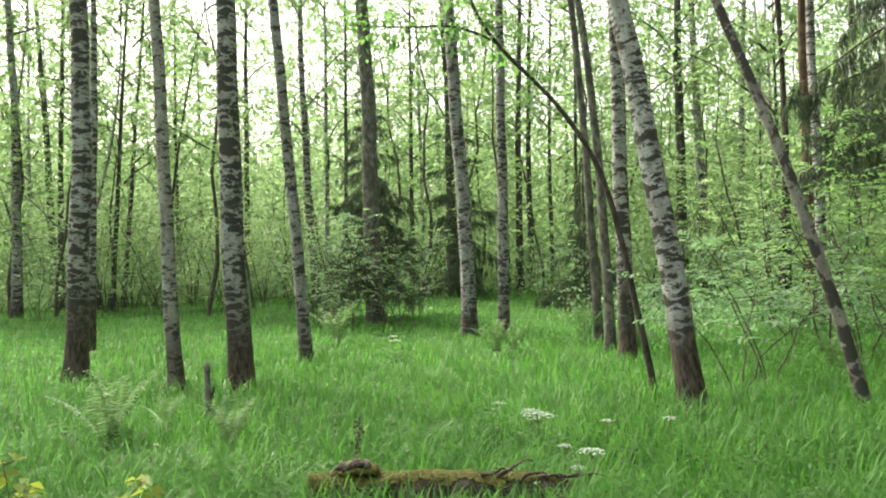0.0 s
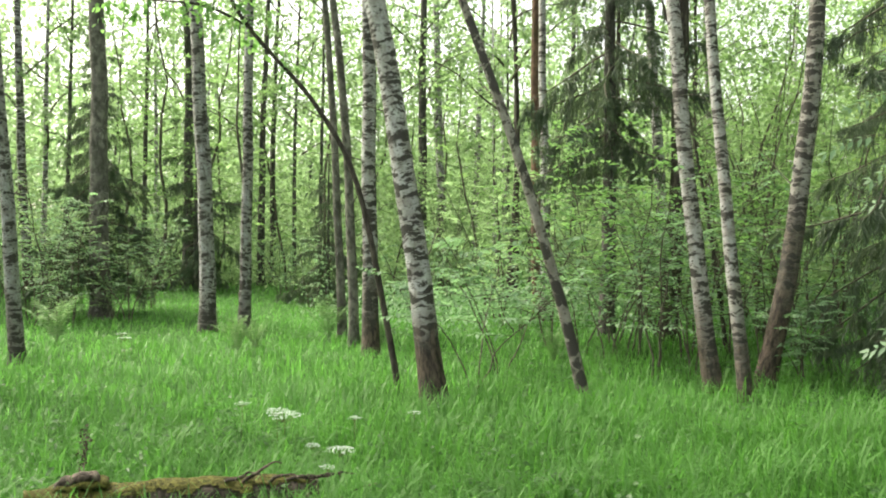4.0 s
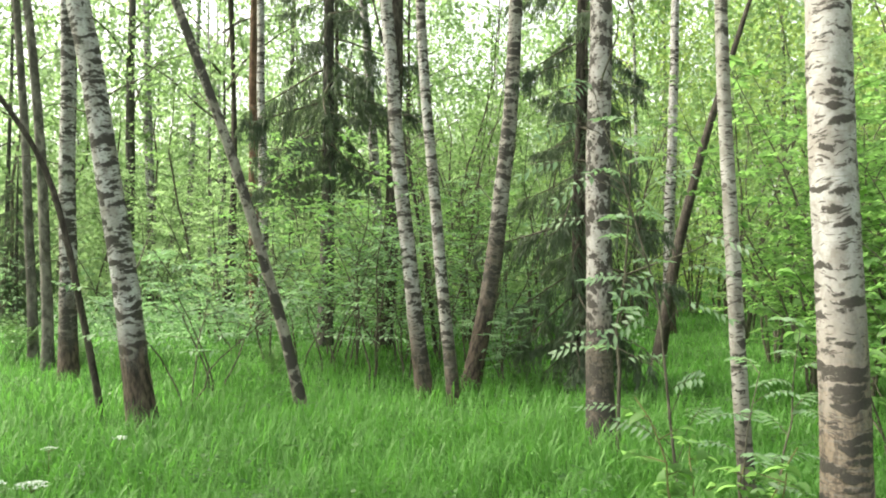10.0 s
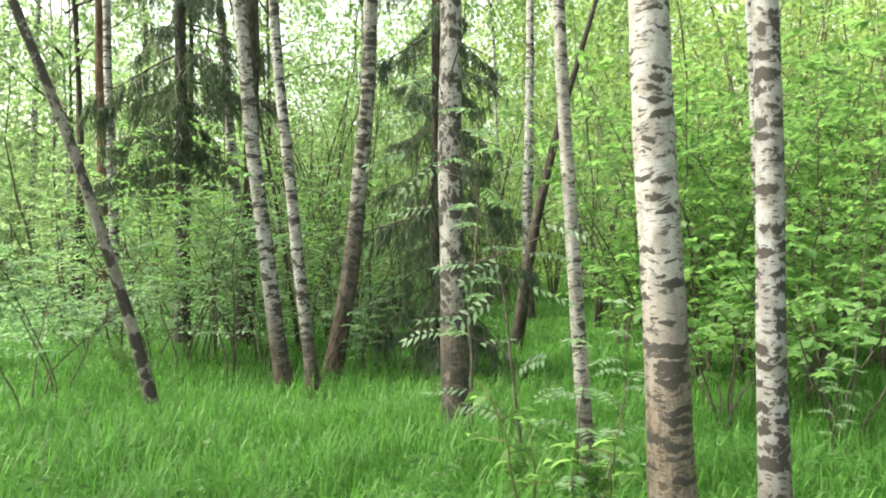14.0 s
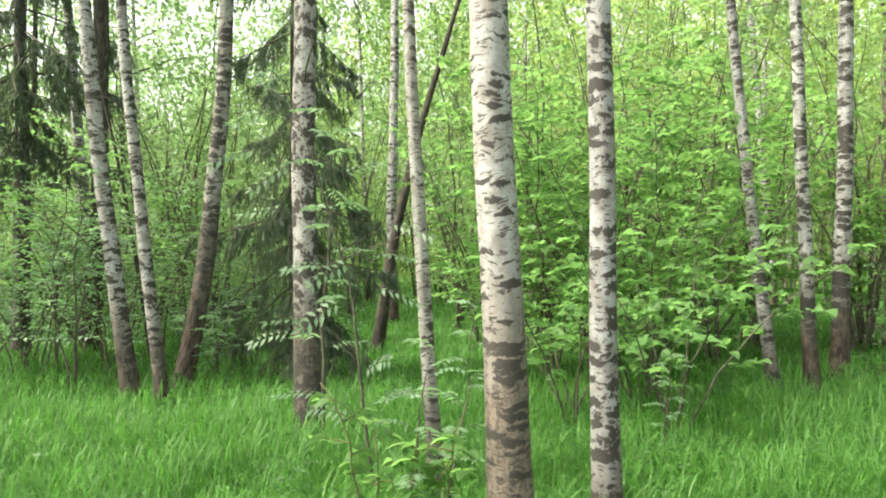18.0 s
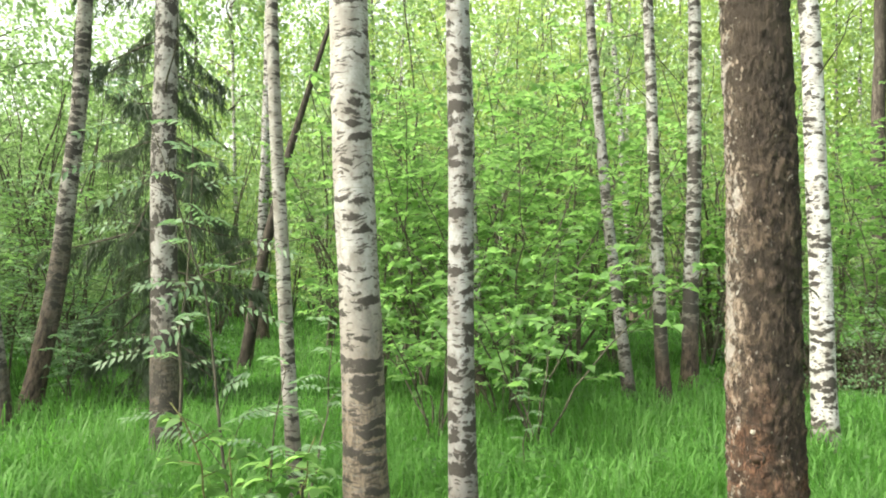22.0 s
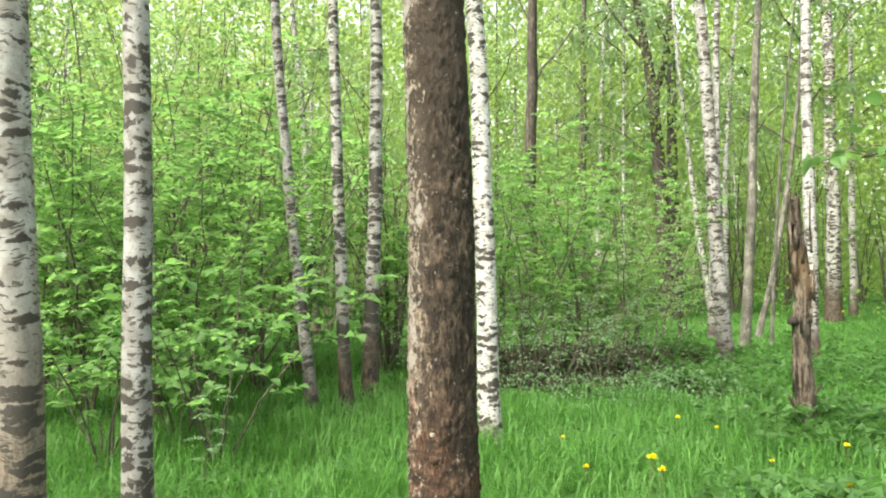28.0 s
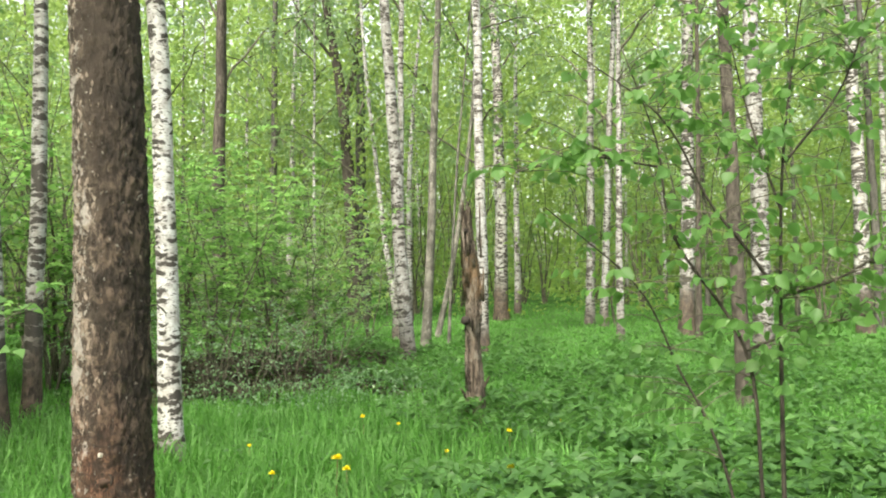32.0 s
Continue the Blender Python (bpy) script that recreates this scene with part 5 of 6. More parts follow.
def bent_sapling():
    """The dark stem that arches over to the west, with a long side limb."""
    root = thing("bent_sapling", spot(15.2, 9.0), "thin dark sapling bent over in a long arch", "sapling")
    main = spline([(0.03, 0, -0.1), (-0.15, 0, 0.88), (-0.46, 0.05, 2.26), (-0.92, 0.1, 3.11), (-1.65, 0.1, 3.95), (-1.95, 0.1, 4.6), (-2.1, 0.2, 5.6)], 40)
    v, f = tube(main, np.linspace(0.038, 0.012, 40), 10, 0.03, 3)
    part("trunk", mesh_of("trunk", v, f, True), DARK, root)
    limb = spline([(-1.62, 0.1, 3.92), (-2.1, 0.1, 4.13), (-2.76, 0.15, 4.2), (-3.4, 0.2, 4.3)], 18)
    v, f = tube(limb, np.linspace(0.018, 0.005, 18), 8, 0.03, 4)
    part("limb", mesh_of("limb", v, f, True), DARK, root)
    g = np.random.default_rng(71)
    src = np.vstack([main[22:], limb, limb[6:]])
    lv, tw = [], []
    for k in range(70):
        p = src[g.integers(0, len(src))]
        q = p + g.normal(0, 0.22, 3) + np.array([0, 0, 0.04])
        tv, tf = tube(bough(p, q, 0.03, 4, g, 0.01), np.linspace(0.004, 0.0018, 4), 3)
        tw.append((tv, tris(tf)))
        pos = p + (q - p) * g.uniform(0.3, 1.1, 9)[:, None] + g.normal(0, 0.03, (9, 3))
        lv.append(leaves(pos, (q - p)[None] * 2 + g.normal(0, 0.5, (9, 3)) + [0, 0, -0.3], 0.08, 0.058, g, 0.2, 0.1, 0.4))
    part("foliage", leafy("foliage", joined(lv), joined(tw)), LEAF_LIME, root, "", TWIG)


bent_sapling()


def forked_tree():
    root = thing("forked_tree", spot(102.7, 27.0), "dark tree forking into two limbs above the bushes", "tree")
    main = spline([(0.05, 0, -0.1), (-0.05, 0, 3.0), (-0.33, 0, 7.2), (-0.85, 0, 10.6), (-1.5, 0, 16)], 40)
    v, f = tube(main, np.linspace(0.27, 0.07, 40), 14, 0.015, 5)
    part("trunk", mesh_of("trunk", v, f, True), DARK, root)
    for k, (pts, r0) in enumerate((
            ([(-0.3, 0, 6.9), (0.05, 0, 8.3), (0.32, 0, 10.5), (0.7, 0, 15)], 0.13), ([(-0.55, 0, 8.6), (-0.95, 0, 9.1), (-1.6, 0, 10.0), (-2.4, 0, 11.6)], 0.06),
            ([(-0.2, 0, 5.2), (-0.9, 0, 5.6), (-1.5, 0, 6.3)], 0.035))):
        v, f = tube(spline(pts, 20), np.linspace(r0, 0.02, 20), 8, 0.02, 9 + k)
        part("limb", mesh_of("limb", v, f, True), DARK, root)
    part("crown", LOW[1][1], LEAF_BIRCH, root, "", TWIG)


forked_tree()


def hazel_sapling():
    """The open sapling nearest the filming spot at the eastern end: several arching stems with large leaves."""
    g = np.random.default_rng(73)
    root = thing("hazel_sapling", spot(128.5, 3.8), "open hazel sapling with large soft green leaves", "sapling")
    stems = (
        ([(0.04, 0, -0.05), (0.04, 0, 0.8), (0.05, 0, 1.6), (0.08, 0, 2.2), (0.18, 0, 2.9)], 0.013),
        ([(-0.02, 0.02, -0.05), (-0.04, 0.02, 0.7), (-0.09, 0, 1.33), (-0.36, -0.05, 1.8), (-0.42, -0.1, 2.2), (-0.55, -0.1, 2.6)], 0.011),
        ([(0.05, 0, 1.55), (-0.08, -0.05, 1.75), (-0.22, -0.1, 1.95), (-0.4, -0.15, 2.3), (-0.75, -0.2, 2.6)], 0.008),
        ([(-0.05, 0.05, 0.2), (-0.2, 0, 0.9), (-0.36, 0, 1.25), (-0.52, -0.05, 1.6), (-0.9, -0.1, 1.95)], 0.008),
        ([(0.05, 0, 1.55), (0.25, -0.05, 1.62), (0.45, -0.1, 1.74), (0.8, -0.1, 1.9)], 0.006),
        ([(-0.09, 0, 1.33), (0.15, 0.05, 1.42), (0.45, 0.05, 1.5), (0.8, 0, 1.65)], 0.005),
        ([(-0.42, -0.1, 2.1), (-0.7, -0.15, 2.15), (-1.0, -0.2, 2.1)], 0.005),
        ([(0.08, 0, 2.1), (0.3, -0.05, 2.4), (0.42, -0.1, 2.8)], 0.006),
        ([(0.06, 0, 1.9), (-0.05, 0.05, 2.3), (-0.15, 0.05, 2.8)], 0.006))
    lv, tw = [], []
    for k, (pts, r) in enumerate(stems):
        line = spline(pts, 26)
        v, f = tube(line, np.linspace(r, 0.0025, 26), 7, 0.03, 74 + k)
        part("stem", mesh_of("stem", v, f, True), SAPLING_BARK, root)
        start = 9 if k < 2 else 5
        for t in range(34):
            p = line[g.integers(start, 26)]
            a = g.uniform(0, 6.283)
            q = p + np.array([math.cos(a), math.sin(a), g.uniform(-0.15, 0.4)]) * g.uniform(0.12, 0.36)
            ax = bough(p, q, 0.02, 4, g, 0.008)
            tv, tf = tube(ax, np.linspace(0.0028, 0.0015, 4), 3)
            tw.append((tv, tris(tf)))
            m = 4
            pos = p + (q - p) * np.array([0.4, 0.65, 0.85, 1.0])[:, None]
            perp = np.cross(q - p, [0, 0, 1.0]) / (np.linalg.norm(q - p) + 1e-6)
            way = (q - p) / np.linalg.norm(q - p) * 0.7 + perp * np.array([1, -1, 1, 0.1])[:, None] + g.normal(0, 0.25, (m, 3)) + [0, 0, -0.75]
            lv.append(round_leaves(pos, way, 0.064, 0.052, g, 0.9))
    part("foliage", leafy("foliage", joined(lv), joined(tw)), LEAF_SAPLING, root, "", TWIG)


hazel_sapling()


def bent_rowan():
    """The thin rowan before the torn birch: a stem bent to the west whose long twigs end in feather leaves."""
    g = np.random.default_rng(77)
    root = thing("rowan_sapling", spot(52.5, 5.2), "thin bent rowan sapling with pale feathered leaves", "sapling", "rowan saplings")
    line = spline([(0.02, 0, -0.05), (-0.05, 0, 0.46), (-0.10, 0.02, 0.93), (-0.15, 0.03, 1.38), (-0.23, 0.02, 1.66), (-0.38, 0, 2.16), (-0.5, 0, 2.5)], 50)
    v, f = tube(line, np.linspace(0.011, 0.003, 50), 7, 0.03, 78)
    part("stem", mesh_of("stem", v, f, True), TWIG, root)
    lv, tw = [], []
    for x, z in ((-0.70, 1.05), (-0.62, 1.22), (-0.40, 1.16), (-0.57, 0.74), (-0.34, 0.70), (0.08, 0.95), (0.16, 0.72), (-0.58, 1.55), (-0.34, 1.48), (0.15, 1.62), (-0.78, 1.85),
                 (-0.68, 2.05), (-0.16, 1.95), (-0.78, 2.42), (-0.25, 2.3), (0.02, 2.2), (0.30, 1.75), (0.25, 1.3), (-0.62, 2.6), (-0.9, 2.2)):
        end = np.array([x, g.uniform(-0.3, 0.3), z])
        base = line[int(np.argmin(abs(line[:, 2] - (z - 0.10 + 0.25 * g.uniform(-1, 0.4)))))]
        twig = bough(base, end, 0.07, 9, g, 0.008)
        tv, tf = tube(twig, np.linspace(0.0035, 0.0015, 9), 3)
        tw.append((tv, tris(tf)))
        d = twig[-1] - twig[-4]
        d /= np.linalg.norm(d)
        rib = twig[-1] + d * np.linspace(-0.23, 0.03, 7)[:, None] + np.array([0, 0, -0.35]) * (np.linspace(0, 0.26, 7) ** 2)[:, None] * 2.5
        tv, tf = tube(rib, np.linspace(0.002, 0.001, 7), 3)
        tw.append((tv, tris(tf)))
        face = np.array([0.0, -0.5, 0.85]) + g.normal(0, 0.25, 3)
        perp = np.cross(d, face)
        perp /= np.linalg.norm(perp) + 1e-6
        pos = np.repeat(rib[1:], 2, 0)
        way = np.tile([[1.0], [-1.0]], (6, 1)) * perp + d * 0.45 + g.normal(0, 0.08, (12, 3)) + [0, 0, -0.2]
        pos, way = np.vstack([pos, rib[-1]]), np.vstack([way, d])
        lv.append(leaves(pos, way, 0.078, 0.027, g, 0.15, 0.1, 0.9, face))
    part("foliage", leafy("foliage", joined(lv), joined(tw)), LEAF_ROWAN, root, "", TWIG)


bent_rowan()


def fallen_log():
    """A mossy rotten log: lumpy bark, sunken rotten places, a moss mat on top, a loose slab of bark and broken twigs."""
    g = np.random.default_rng(81)
    a, b = np.array([*at(-7.6, 5.08)[:2], 0.155]), np.array([*at(9.6, 5.3)[:2], 0.11])
    root = thing("fallen_log", Matrix.Translation((a + b) / 2), "mossy rotten log lying in the grass", "log")
    a = a - (a + b) / 2
    b = -a
    b[2] = -0.03
    n, k = 110, 48
    axis = bough(a, b, 0.015, n, g, 0.0006)
    s = np.linspace(0, 1, n)
    turn = np.linspace(0, 2 * np.pi, k, endpoint=False)

    def lumps(amount, seed):
        q = np.random.default_rng(seed)
        out = np.zeros((n, k))
        for m in range(26):
            out += q.normal() * np.sin(q.uniform(4, 46) * s + q.uniform(0, 6))[:, None] * np.sin(q.integers(1, 8) * turn + q.uniform(0, 6))[None] / 5
        return amount * out

    def skin(extra, seed):
        rad = 0.150 - 0.035 * s + extra
        v, f = tube(axis, rad, k, 0.006, seed, cap=False)
        hub = np.repeat(axis, k, 0)
        grown = 1 + lumps(0.09, 5).ravel()[:, None] + lumps(0.03, seed).ravel()[:, None]
        return hub + (v - hub) * grown, f, hub

    v, f, hub = skin(0.0, 82)
    up = (v - hub)[:, 2] / np.linalg.norm(v - hub, axis=1)
    for where, wide in ((0.30, 0.025), (0.52, 0.02), (0.70, 0.035), (0.86, 0.03)):
        dent = np.exp(-((np.repeat(s, k) - where) / wide) ** 2) * (up < 0.55)
        v = hub + (v - hub) * (1 - 0.30 * dent)[:, None]
    part("bark", mesh_of("bark", v, f, True), DEADWOOD, root, "brown rotten bark")
    end = np.vstack([v[:k], axis[0] + (b - a) / np.linalg.norm(b - a) * 0.03])
    ring = np.arange(k)
    part("cut_end", mesh_of("cut_end", end, np.stack([(ring + 1) % k, ring, np.full(k, k)], -1)), DEADWOOD, root, "dark rotten cut end")
    end = np.vstack([v[-k:], axis[-1] - (b - a) / np.linalg.norm(b - a) * 0.05])
    part("broken_end", mesh_of("broken_end", end, np.stack([ring, (ring + 1) % k, np.full(k, k)], -1)), DEADWOOD, root, "ragged rotten end")
    mv, mf, hub = skin(0.010, 83)
    up = (mv - hub)[:, 2] / np.linalg.norm(mv - hub, axis=1)
    edge = np.interp(np.repeat(s, k), np.linspace(0, 1, 15), g.uniform(0.40, 0.80, 15)) + 0.9 * np.clip(np.repeat(s, k) - 0.72, 0, 1) + lumps(0.12, 9).ravel()
    part("moss", mesh_of("moss", mv, mf[(up[mf] > edge[mf]).all(1)], True), MOSS, root, "yellow-green moss cushion")
    top = axis[18] + np.array([0, 0, 0.155])
    w = np.linspace(-1, 1, 14)
    for lift, size, label in ((0.0, 1.0, "loose slab of brown bark"), (0.032, 0.7, "upper slab of brown bark")):
        rows = []
        for depth, h in ((-0.07, 0.0), (-0.055, 0.03), (0.06, 0.034), (0.07, 0.004)):
            rows.append(np.stack([w * 0.16 * size + g.normal(0, 0.006, 14), depth * size + g.normal(0, 0.005, 14), h + lift + 0.018 * w + 0.006 * np.sin(w * 9) - 0.03 * w ** 4], 1))
        sv = np.array(rows).reshape(-1, 3) + top
        i = np.arange(13)
        sf = np.vstack([np.stack([r * 14 + i, r * 14 + i + 1, (r + 1) % 4 * 14 + i + 1, (r + 1) % 4 * 14 + i], -1) for r in range(4)] + [[[0, 14, 28, 42], [55, 41, 27, 13]]])
        part("bark_slab", mesh_of("bark_slab", sv, sf, True), MOSS if lift == 0 else DEADWOOD, root, label)
    for q in range(5):
        p = axis[70 + 8 * q] + np.array([0, -0.04, 0.10])
        v, f = tube(bough(p, p + np.array([g.uniform(0.12, 0.4), g.uniform(-0.2, 0.1), g.uniform(0.0, 0.09)]), 0.02, 7, g, 0.012), np.linspace(0.014, 0.004, 7), 6, 0.05, 86 + q)
        part("broken_branch", mesh_of("broken_branch", v, f, True), DEADWOOD, root)


fallen_log()


def snag():
    g = np.random.default_rng(91)
    root = thing("dead_snag", spot(110.75, 9.24), "broken rotten trunk standing with peeling bark", "dead tree")
    h = np.linspace(-0.1, 2.42, 54)
    side = np.where(h < 1.3, 0, -0.055 * (h - 1.3)) + 0.012 * np.sin(h * 5)
    rad = 0.104 - 0.012 * h + 0.006 * np.sin(h * 4.3 + 1) + 0.05 * np.exp(-np.maximum(h, 0) / 0.12)
    rad[h > 1.9] *= 0.85
    v, f = tube(np.stack([side, 0 * h, h], 1), rad, 20, 0.045, 92, 0.16, cap=False)
    top = v[-20:]
    top[:, 2] += g.uniform(-0.22, 0.12, 20)
    v[-40:-20, 2] += g.uniform(-0.05, 0.03, 20)
    part("trunk", mesh_of("trunk", v, f, True), SNAG_WOOD, root)
    core = np.stack([side[:50] + 0.01, 0 * h[:50], h[:50]], 1)
    v, f = tube(core, rad[:50] * 0.72, 12, 0.05, 93)
    part("heartwood", mesh_of("heartwood", v, f, True), PINE, root, "orange-brown rotten core")
    for hh, dx, r in ((1.17, -0.105, 0.062), (2.15, -0.1, 0.03)):
        ax = np.array([[dx + 0.05, -0.05, hh - 0.4 * r], [dx + 0.02, -0.07, hh - 0.2 * r], [dx, -0.08, hh], [dx - 0.01, -0.085, hh + 0.4 * r]])
        v, f = tube(ax, np.array([0.3, 0.9, 1.0, 0.5]) * r, 10, 0.08, int(hh * 100))
        part("bracket_fungus", mesh_of("bracket_fungus", v, f, True), FUNGUS, root, "black bracket fungus")
    for hh, s in ((0.42, 1), (0.3, -1)):
        v, f = tube(bough(np.array([s * 0.09, -0.03, hh]), np.array([s * 0.16, -0.05, hh + 0.12]), 0.0, 4), [0.02, 0.015, 0.012, 0.006], 6)
        part("branch_stub", mesh_of("branch_stub", v, f, True), DEADWOOD, root)
    # peeling flakes of bark
    for k in range(16):
        hh, az = g.uniform(0.3, 2.1), g.uniform(3.4, 6.0)
        r = 0.118
        w, ht = g.uniform(0.012, 0.03), g.uniform(0.22, 0.5)
        base = np.array([r * math.cos(az) - max(0, 0.055 * (hh - 1.3)), r * math.sin(az), hh])
        tang = np.array([-math.sin(az), math.cos(az), 0]) * w
        out = np.array([math.cos(az), math.sin(az), 0])
        q = [base - tang, base + tang, base + tang * 0.7 + [0, 0, ht] + out * 0.004, base - tang * 0.8 + [0, 0, ht * 0.9] + out * 0.008]
        v = np.vstack([q, np.array(q) + out * 0.006])
        f = np.array([[0, 1, 2, 3], [7, 6, 5, 4], [0, 4, 5, 1], [1, 5, 6, 2], [2, 6, 7, 3], [3, 7, 4, 0]])
        part("bark_flake", mesh_of("bark_flake", v, f), SNAG_WOOD, root)


snag()


def stake():
    root = thing("old_stake", spot(-14.95, 8.6), "short grey broken stump in the grass", "stump")
    h = np.linspace(-0.1, 0.56, 16)
    v, f = tube(np.stack([-0.02 * h, 0 * h, h], 1), 0.034 - 0.008 * h, 12, 0.05, 95, 0.08)
    v[-13:-1, 2] += np.random.default_rng(3).uniform(-0.05, 0.04, 12)
    part("trunk", mesh_of("trunk", v, f, True), ASPEN, root)
    v, f = tube(np.array([[0.02, -0.01, 0.22], [0.05, -0.02, 0.3], [0.06, -0.02, 0.36]]), [0.012, 0.01, 0.005], 6)
    part("branch_stub", mesh_of("branch_stub", v, f, True), DARK, root)


stake()


def dry_stalk(bearing, dist, size):
    g = np.random.default_rng(int(dist * 100))
    root = thing("dry_stalk", spot(bearing, dist, 0, size), "withered brown dock stalk standing in the grass", "plant")
    v, f = tube(bough(np.array([0, 0, -0.03]), np.array([0.03, 0.02, 0.55]), 0.0, 8, g, 0.004), np.linspace(0.005, 0.002, 8), 6)
    part("stem", mesh_of("stem", v, f, True), DEADWOOD, root)
    h = g.uniform(0.3, 0.56, 90)
    pos = np.stack([0.055 * h + g.normal(0, 0.02, 90), 0.035 * h + g.normal(0, 0.02, 90), h], 1)
    v, f = leaves(pos, g.normal(0, 1, (90, 3)), 0.022, 0.018, g, 0.1, 0.1, 0.3)
    part("seed_head", mesh_of("seed_head", v, f), DEADWOOD, root, "brown dry seed head")


dry_stalk(-4.6, 5.4, 1.0)


def fallen_stick(bearing, dist, length, turn, r):
    g = np.random.default_rng(int(bearing * 10 + 900))
    root = thing("fallen_stick", spot(bearing, dist, turn), "dry brown stick lying in the grass", "stick", "fallen sticks")
    v, f = tube(bough(np.array([-length / 2, 0, 0.05]), np.array([length / 2, 0.05, 0.16]), 0.03, 10, g, 0.015), np.linspace(r, r * 0.4, 10), 7, 0.05, 4)
    part("branch", mesh_of("branch", v, f, True), DEADWOOD, root)
    v, f = tube(bough(np.array([0.05, 0, 0.12]), np.array([length * 0.3, -0.15, 0.22]), 0.02, 6, g, 0.01), np.linspace(r * 0.5, r * 0.2, 6), 5)
    part("side_twig", mesh_of("side_twig", v, f, True), DEADWOOD, root)


for _b, _d, _l, _t, _r in ((7.5, 4.9, 0.7, 10, 0.014), (5.2, 4.95, 0.5, -15, 0.012), (11.0, 5.2, 0.6, 25, 0.013), (119.0, 6.0, 0.8, 20, 0.014)):
    fallen_stick(_b, _d, _l, _t, _r)


# ---- ferns and flowers ----
def frond_mesh(seed):
    g = np.random.default_rng(seed)
    s = np.linspace(0, 1, 12)
    axis = np.stack([0.34 * s ** 1.6, 0 * s, 0.72 * s - 0.16 * s ** 3], 1)
    pieces = [tube(axis, np.linspace(0.004, 0.0015, 12), 4)]
    v1, f1 = joined(pieces)
    w = np.repeat(np.linspace(0.18, 0.98, 20), 2)
    pos = np.stack([np.interp(w, s, axis[:, i]) for i in range(3)], 1)
    sg = np.tile([1.0, -1.0], 20)[:, None]
    way = np.array([0.35, 0, 0.1]) + sg * np.array([0, 1.0, 0]) + g.normal(0, 0.06, (40, 3))
    fs = []
    for lo, hi, ln in ((0, 12, 0.10), (12, 26, 0.14), (26, 34, 0.09), (34, 40, 0.045)):
        v, f = leaves(pos[lo:hi], way[lo:hi], ln, 0.026, g, 0.1, 0.1, 0.9)
        fs.append((v, f))
    v2, f2 = joined(fs)
    return mesh_of("frond", *joined([(v1, tris(f1)), (v2, f2)]))


FRONDS = [frond_mesh(60 + i) for i in range(3)]


def fern(bearing, dist, size, n=8):
    g = np.random.default_rng(int(bearing * 10) + 4000)
    root = thing("fern", spot(bearing, dist, g.uniform(0, 360), size), "pale green fern with arching fronds in grass", "fern", "ferns")
    for k in range(n):
        o = part("frond", FRONDS[k % 3], FERN, root)
        o.matrix_basis = pose(0, 0, 0, 0, g.uniform(-18, 12), k * 360 / n + g.uniform(-15, 15))


for _b, _d, _s in ((-20.9, 7.3, 1.1), (-13.3, 6.9, 0.8), (-6.7, 14.0, 1.3), (4.4, 12.2, 0.9), (5.6, 12.4, 0.8), (10.4, 13.6, 1.2), (26.0, 11.0, 0.9), (-17.5, 8.0, 0.6), (14.0, 12.6, 0.8)):
    fern(_b, _d, _s)


def umbel_meshes():
    g = np.random.default_rng(64)
    stem = tube(np.array([[0, 0, -0.03], [0.005, 0, 0.12], [0, 0.004, 0.26], [0, 0, 0.36]]), [0.004, 0.0035, 0.003, 0.002], 5)
    rays, dots = [stem], []
    for k in range(15):
        a, r = k * 2.4, 0.085 * math.sqrt((k + 0.5) / 15)
        end = np.array([r * math.cos(a), r * math.sin(a), 0.42 - r * 0.25])
        rays.append(tube(np.array([[0, 0, 0.36], end * [0.6, 0.6, 1] - [0, 0, 0.02], end]), [0.0012, 0.001, 0.001], 3))
        m = 12
        p = end + g.normal(0, 0.011, (m, 3)) * [1, 1, 0.3]
        dots.append(leaves(p, g.normal(0, 1, (m, 3)) * [1, 1, 0.2], 0.013, 0.011, g, 0, 0.05, 0.95))
    lv = []
    for k in range(4):
        a = k * 1.7
        d = np.array([math.cos(a), math.sin(a), 0.3])
        pos = np.array([0, 0, 0.1 + 0.05 * k]) + d * np.linspace(0.03, 0.16, 8)[:, None]
        perp = np.array([-math.sin(a), math.cos(a), 0]) * np.where(np.arange(8) % 2, 1, -1)[:, None]
        lv.append(leaves(pos, perp + d * 0.4, 0.06, 0.025, g, 0.1, 0.1, 0.9))
    v, f = joined(rays)
    v2, f2 = joined(dots)
    v3, f3 = joined(lv)
    return mesh_of("stem", v, tris(f), True), mesh_of("flower_head", v2, f2), mesh_of("leaves", v3, f3)


UMBEL = umbel_meshes()


def umbel(bearing, dist, size):
    root = thing("cow_parsley", spot(bearing, dist, bearing * 50, size, 0.42 * (size - 0.75) if size > 0.75 else 0.0), "white lacy flower umbel above the grass", "flower", "cow parsley flowers")
    part("stem", UMBEL[0], GREEN_TWIG, root)
    part("flower_head", UMBEL[1], WHITE_PETAL, root)
    part("leaves", UMBEL[2], FERN, root)


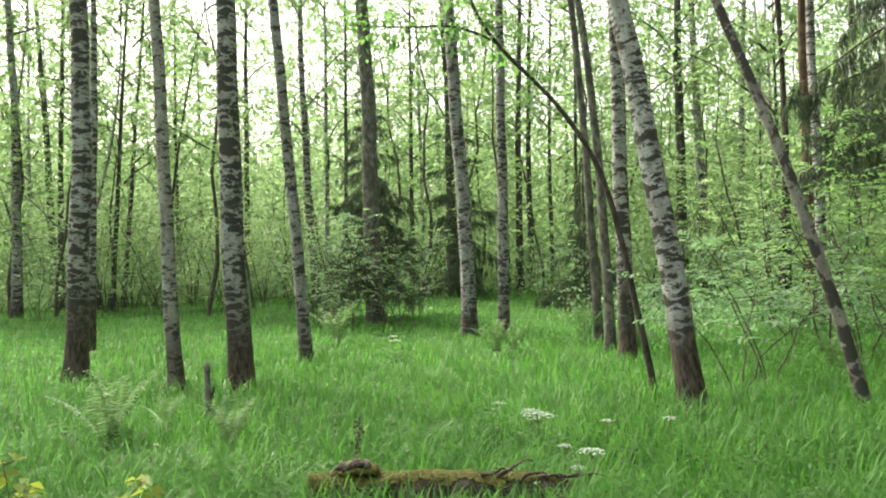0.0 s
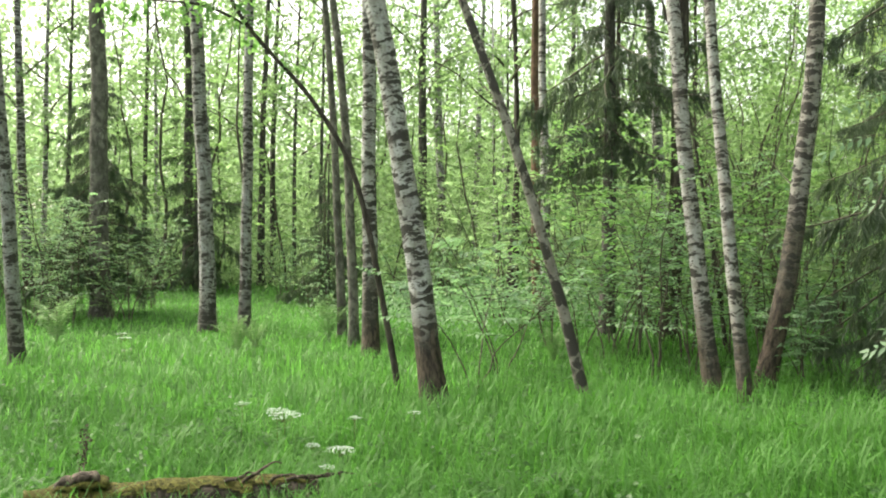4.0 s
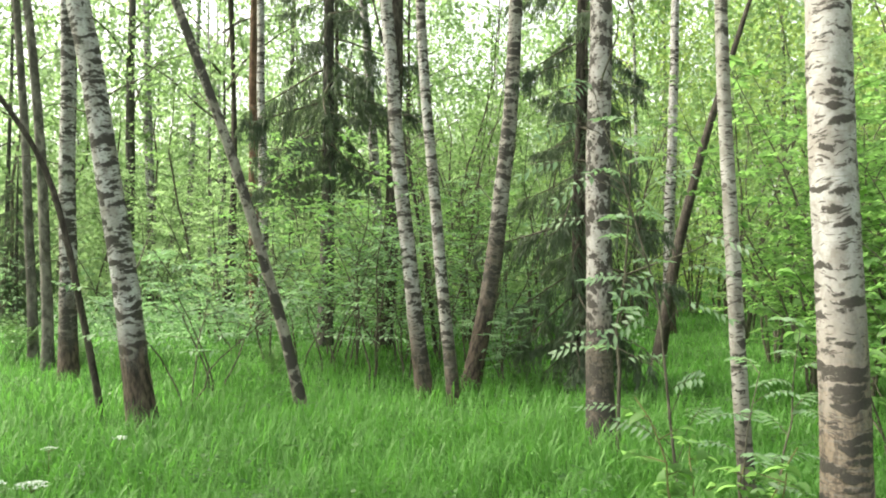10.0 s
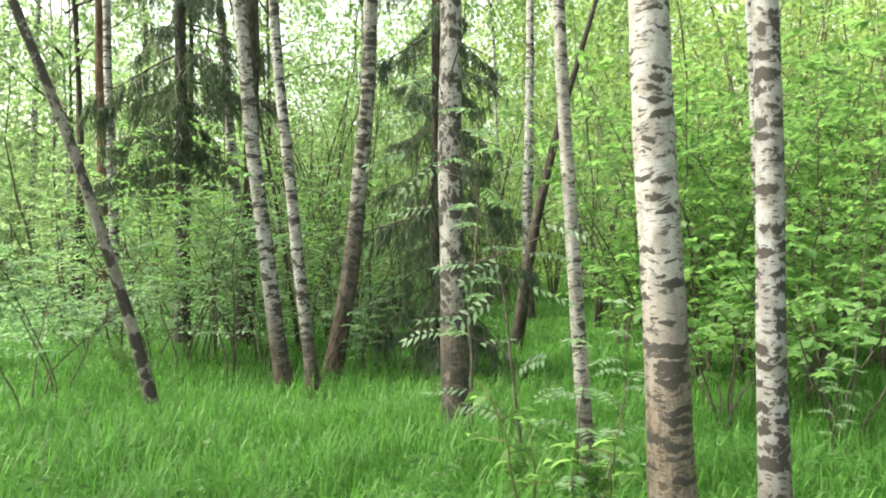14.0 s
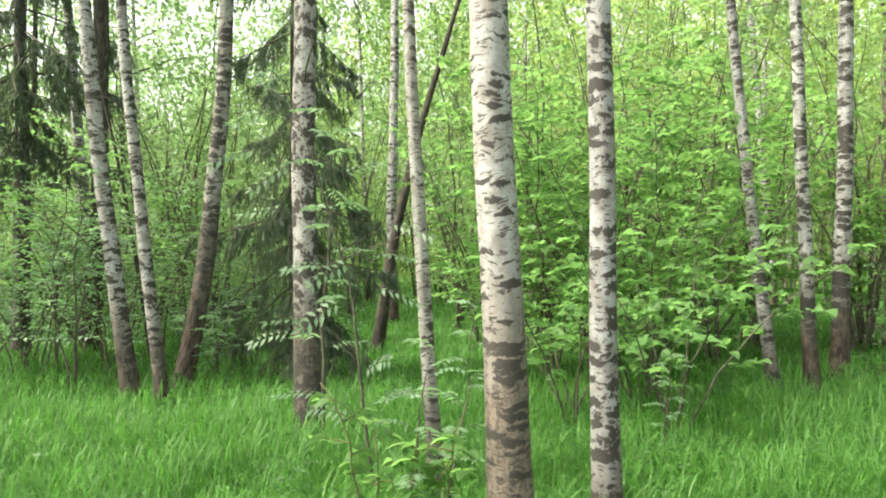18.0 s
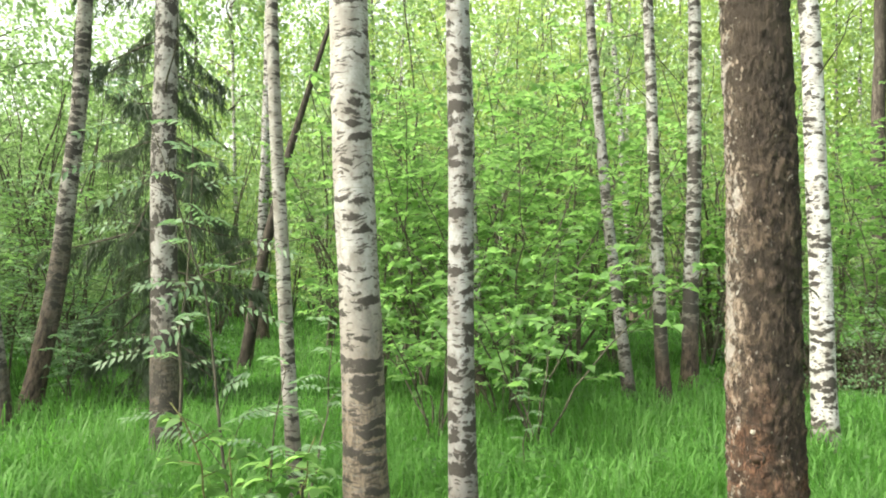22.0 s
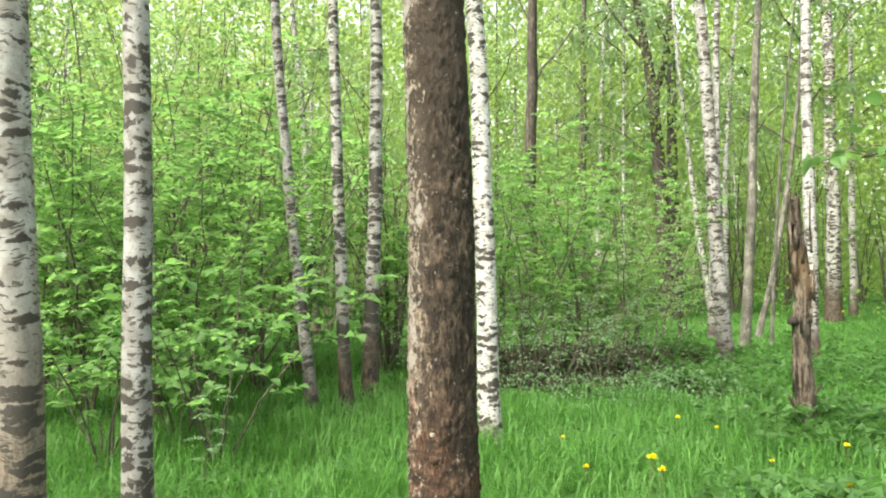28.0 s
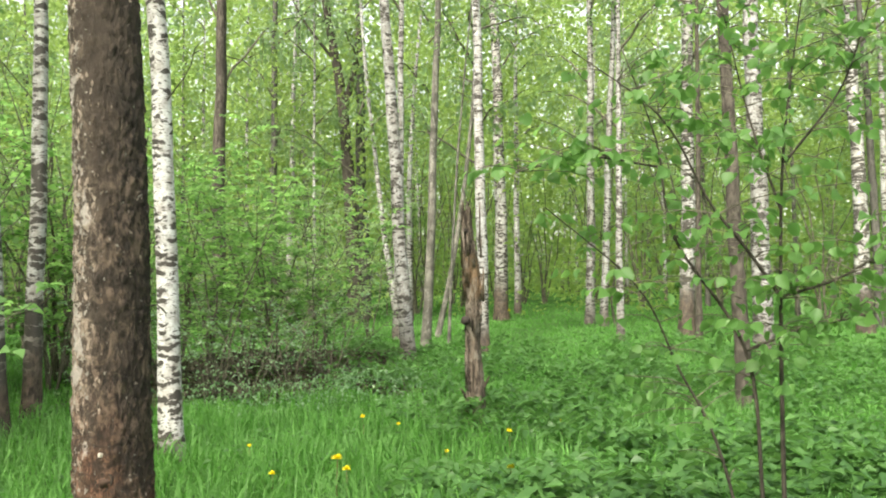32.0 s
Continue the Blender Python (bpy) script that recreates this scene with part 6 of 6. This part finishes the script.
for _b, _d, _s in ((7.7, 6.7, 1.45), (7.2, 6.8, 1.0), (11.4, 5.7, 1.1), (12.3, 6.75, 0.65), (16.35, 6.9, 0.65), (9.6, 6.05, 0.6), (-2.7, 12.2, 1.1), (4.9, 7.1, 0.7), (-2.9, 12.6, 1.0), (10.6, 5.5, 0.6)):
    umbel(_b, _d, _s)


def dandelion_meshes():
    g = np.random.default_rng(65)
    stem = tube(np.array([[0, 0, -0.02], [0.008, 0, 0.1], [0, 0, 0.22]]), [0.003, 0.0028, 0.0026], 6)
    n = 90
    a = g.uniform(0, 6.283, n)
    up = g.uniform(0.0, 1.0, n)
    way = np.stack([np.cos(a) * (1 - up * 0.7), np.sin(a) * (1 - up * 0.7), 0.15 + up], 1)
    pos = np.tile([0, 0, 0.22], (n, 1)) + way * 0.004
    v, f = leaves(pos, way, 0.026, 0.007, g, 0.05, 0.05, 0.5)
    lp = np.zeros((7, 3)) + [0, 0, 0.02]
    b = np.arange(7) * 0.9
    lw = np.stack([np.cos(b), np.sin(b), 0.5 + 0 * b], 1)
    v3, f3 = leaves(lp, lw, 0.16, 0.035, g, 0.4, 0.1, 0.9)
    return mesh_of("stem", stem[0], stem[1], True), mesh_of("flower_head", v, f), mesh_of("leaves", v3, f3)


DANDELION = dandelion_meshes()


def dandelion(bearing, dist, size):
    root = thing("dandelion", spot(bearing, dist, bearing * 77, size), "yellow dandelion in flower in the grass", "flower", "dandelions")
    part("stem", DANDELION[0], GREEN_TWIG, root)
    part("flower_head", DANDELION[1], YELLOW, root)
    part("leaves", DANDELION[2], LEAF_COVER, root)


for _b, _d, _s in ((96.95, 6.2, 1.0), (101.2, 6.1, 1.5), (101.8, 6.05, 1.2), (103.0, 8.2, 1.1), (105.4, 8.05, 0.9), (112.9, 7.5, 1.1), (112.8, 6.1, 1.2), (110.8, 5.5, 1.1), (112.9, 5.4, 1.0),
                   (108.6, 7.0, 0.9), (116.5, 8.4, 0.9), (113.5, 26, 1.6), (95.5, 7.4, 0.9)):
    dandelion(_b, _d, _s)
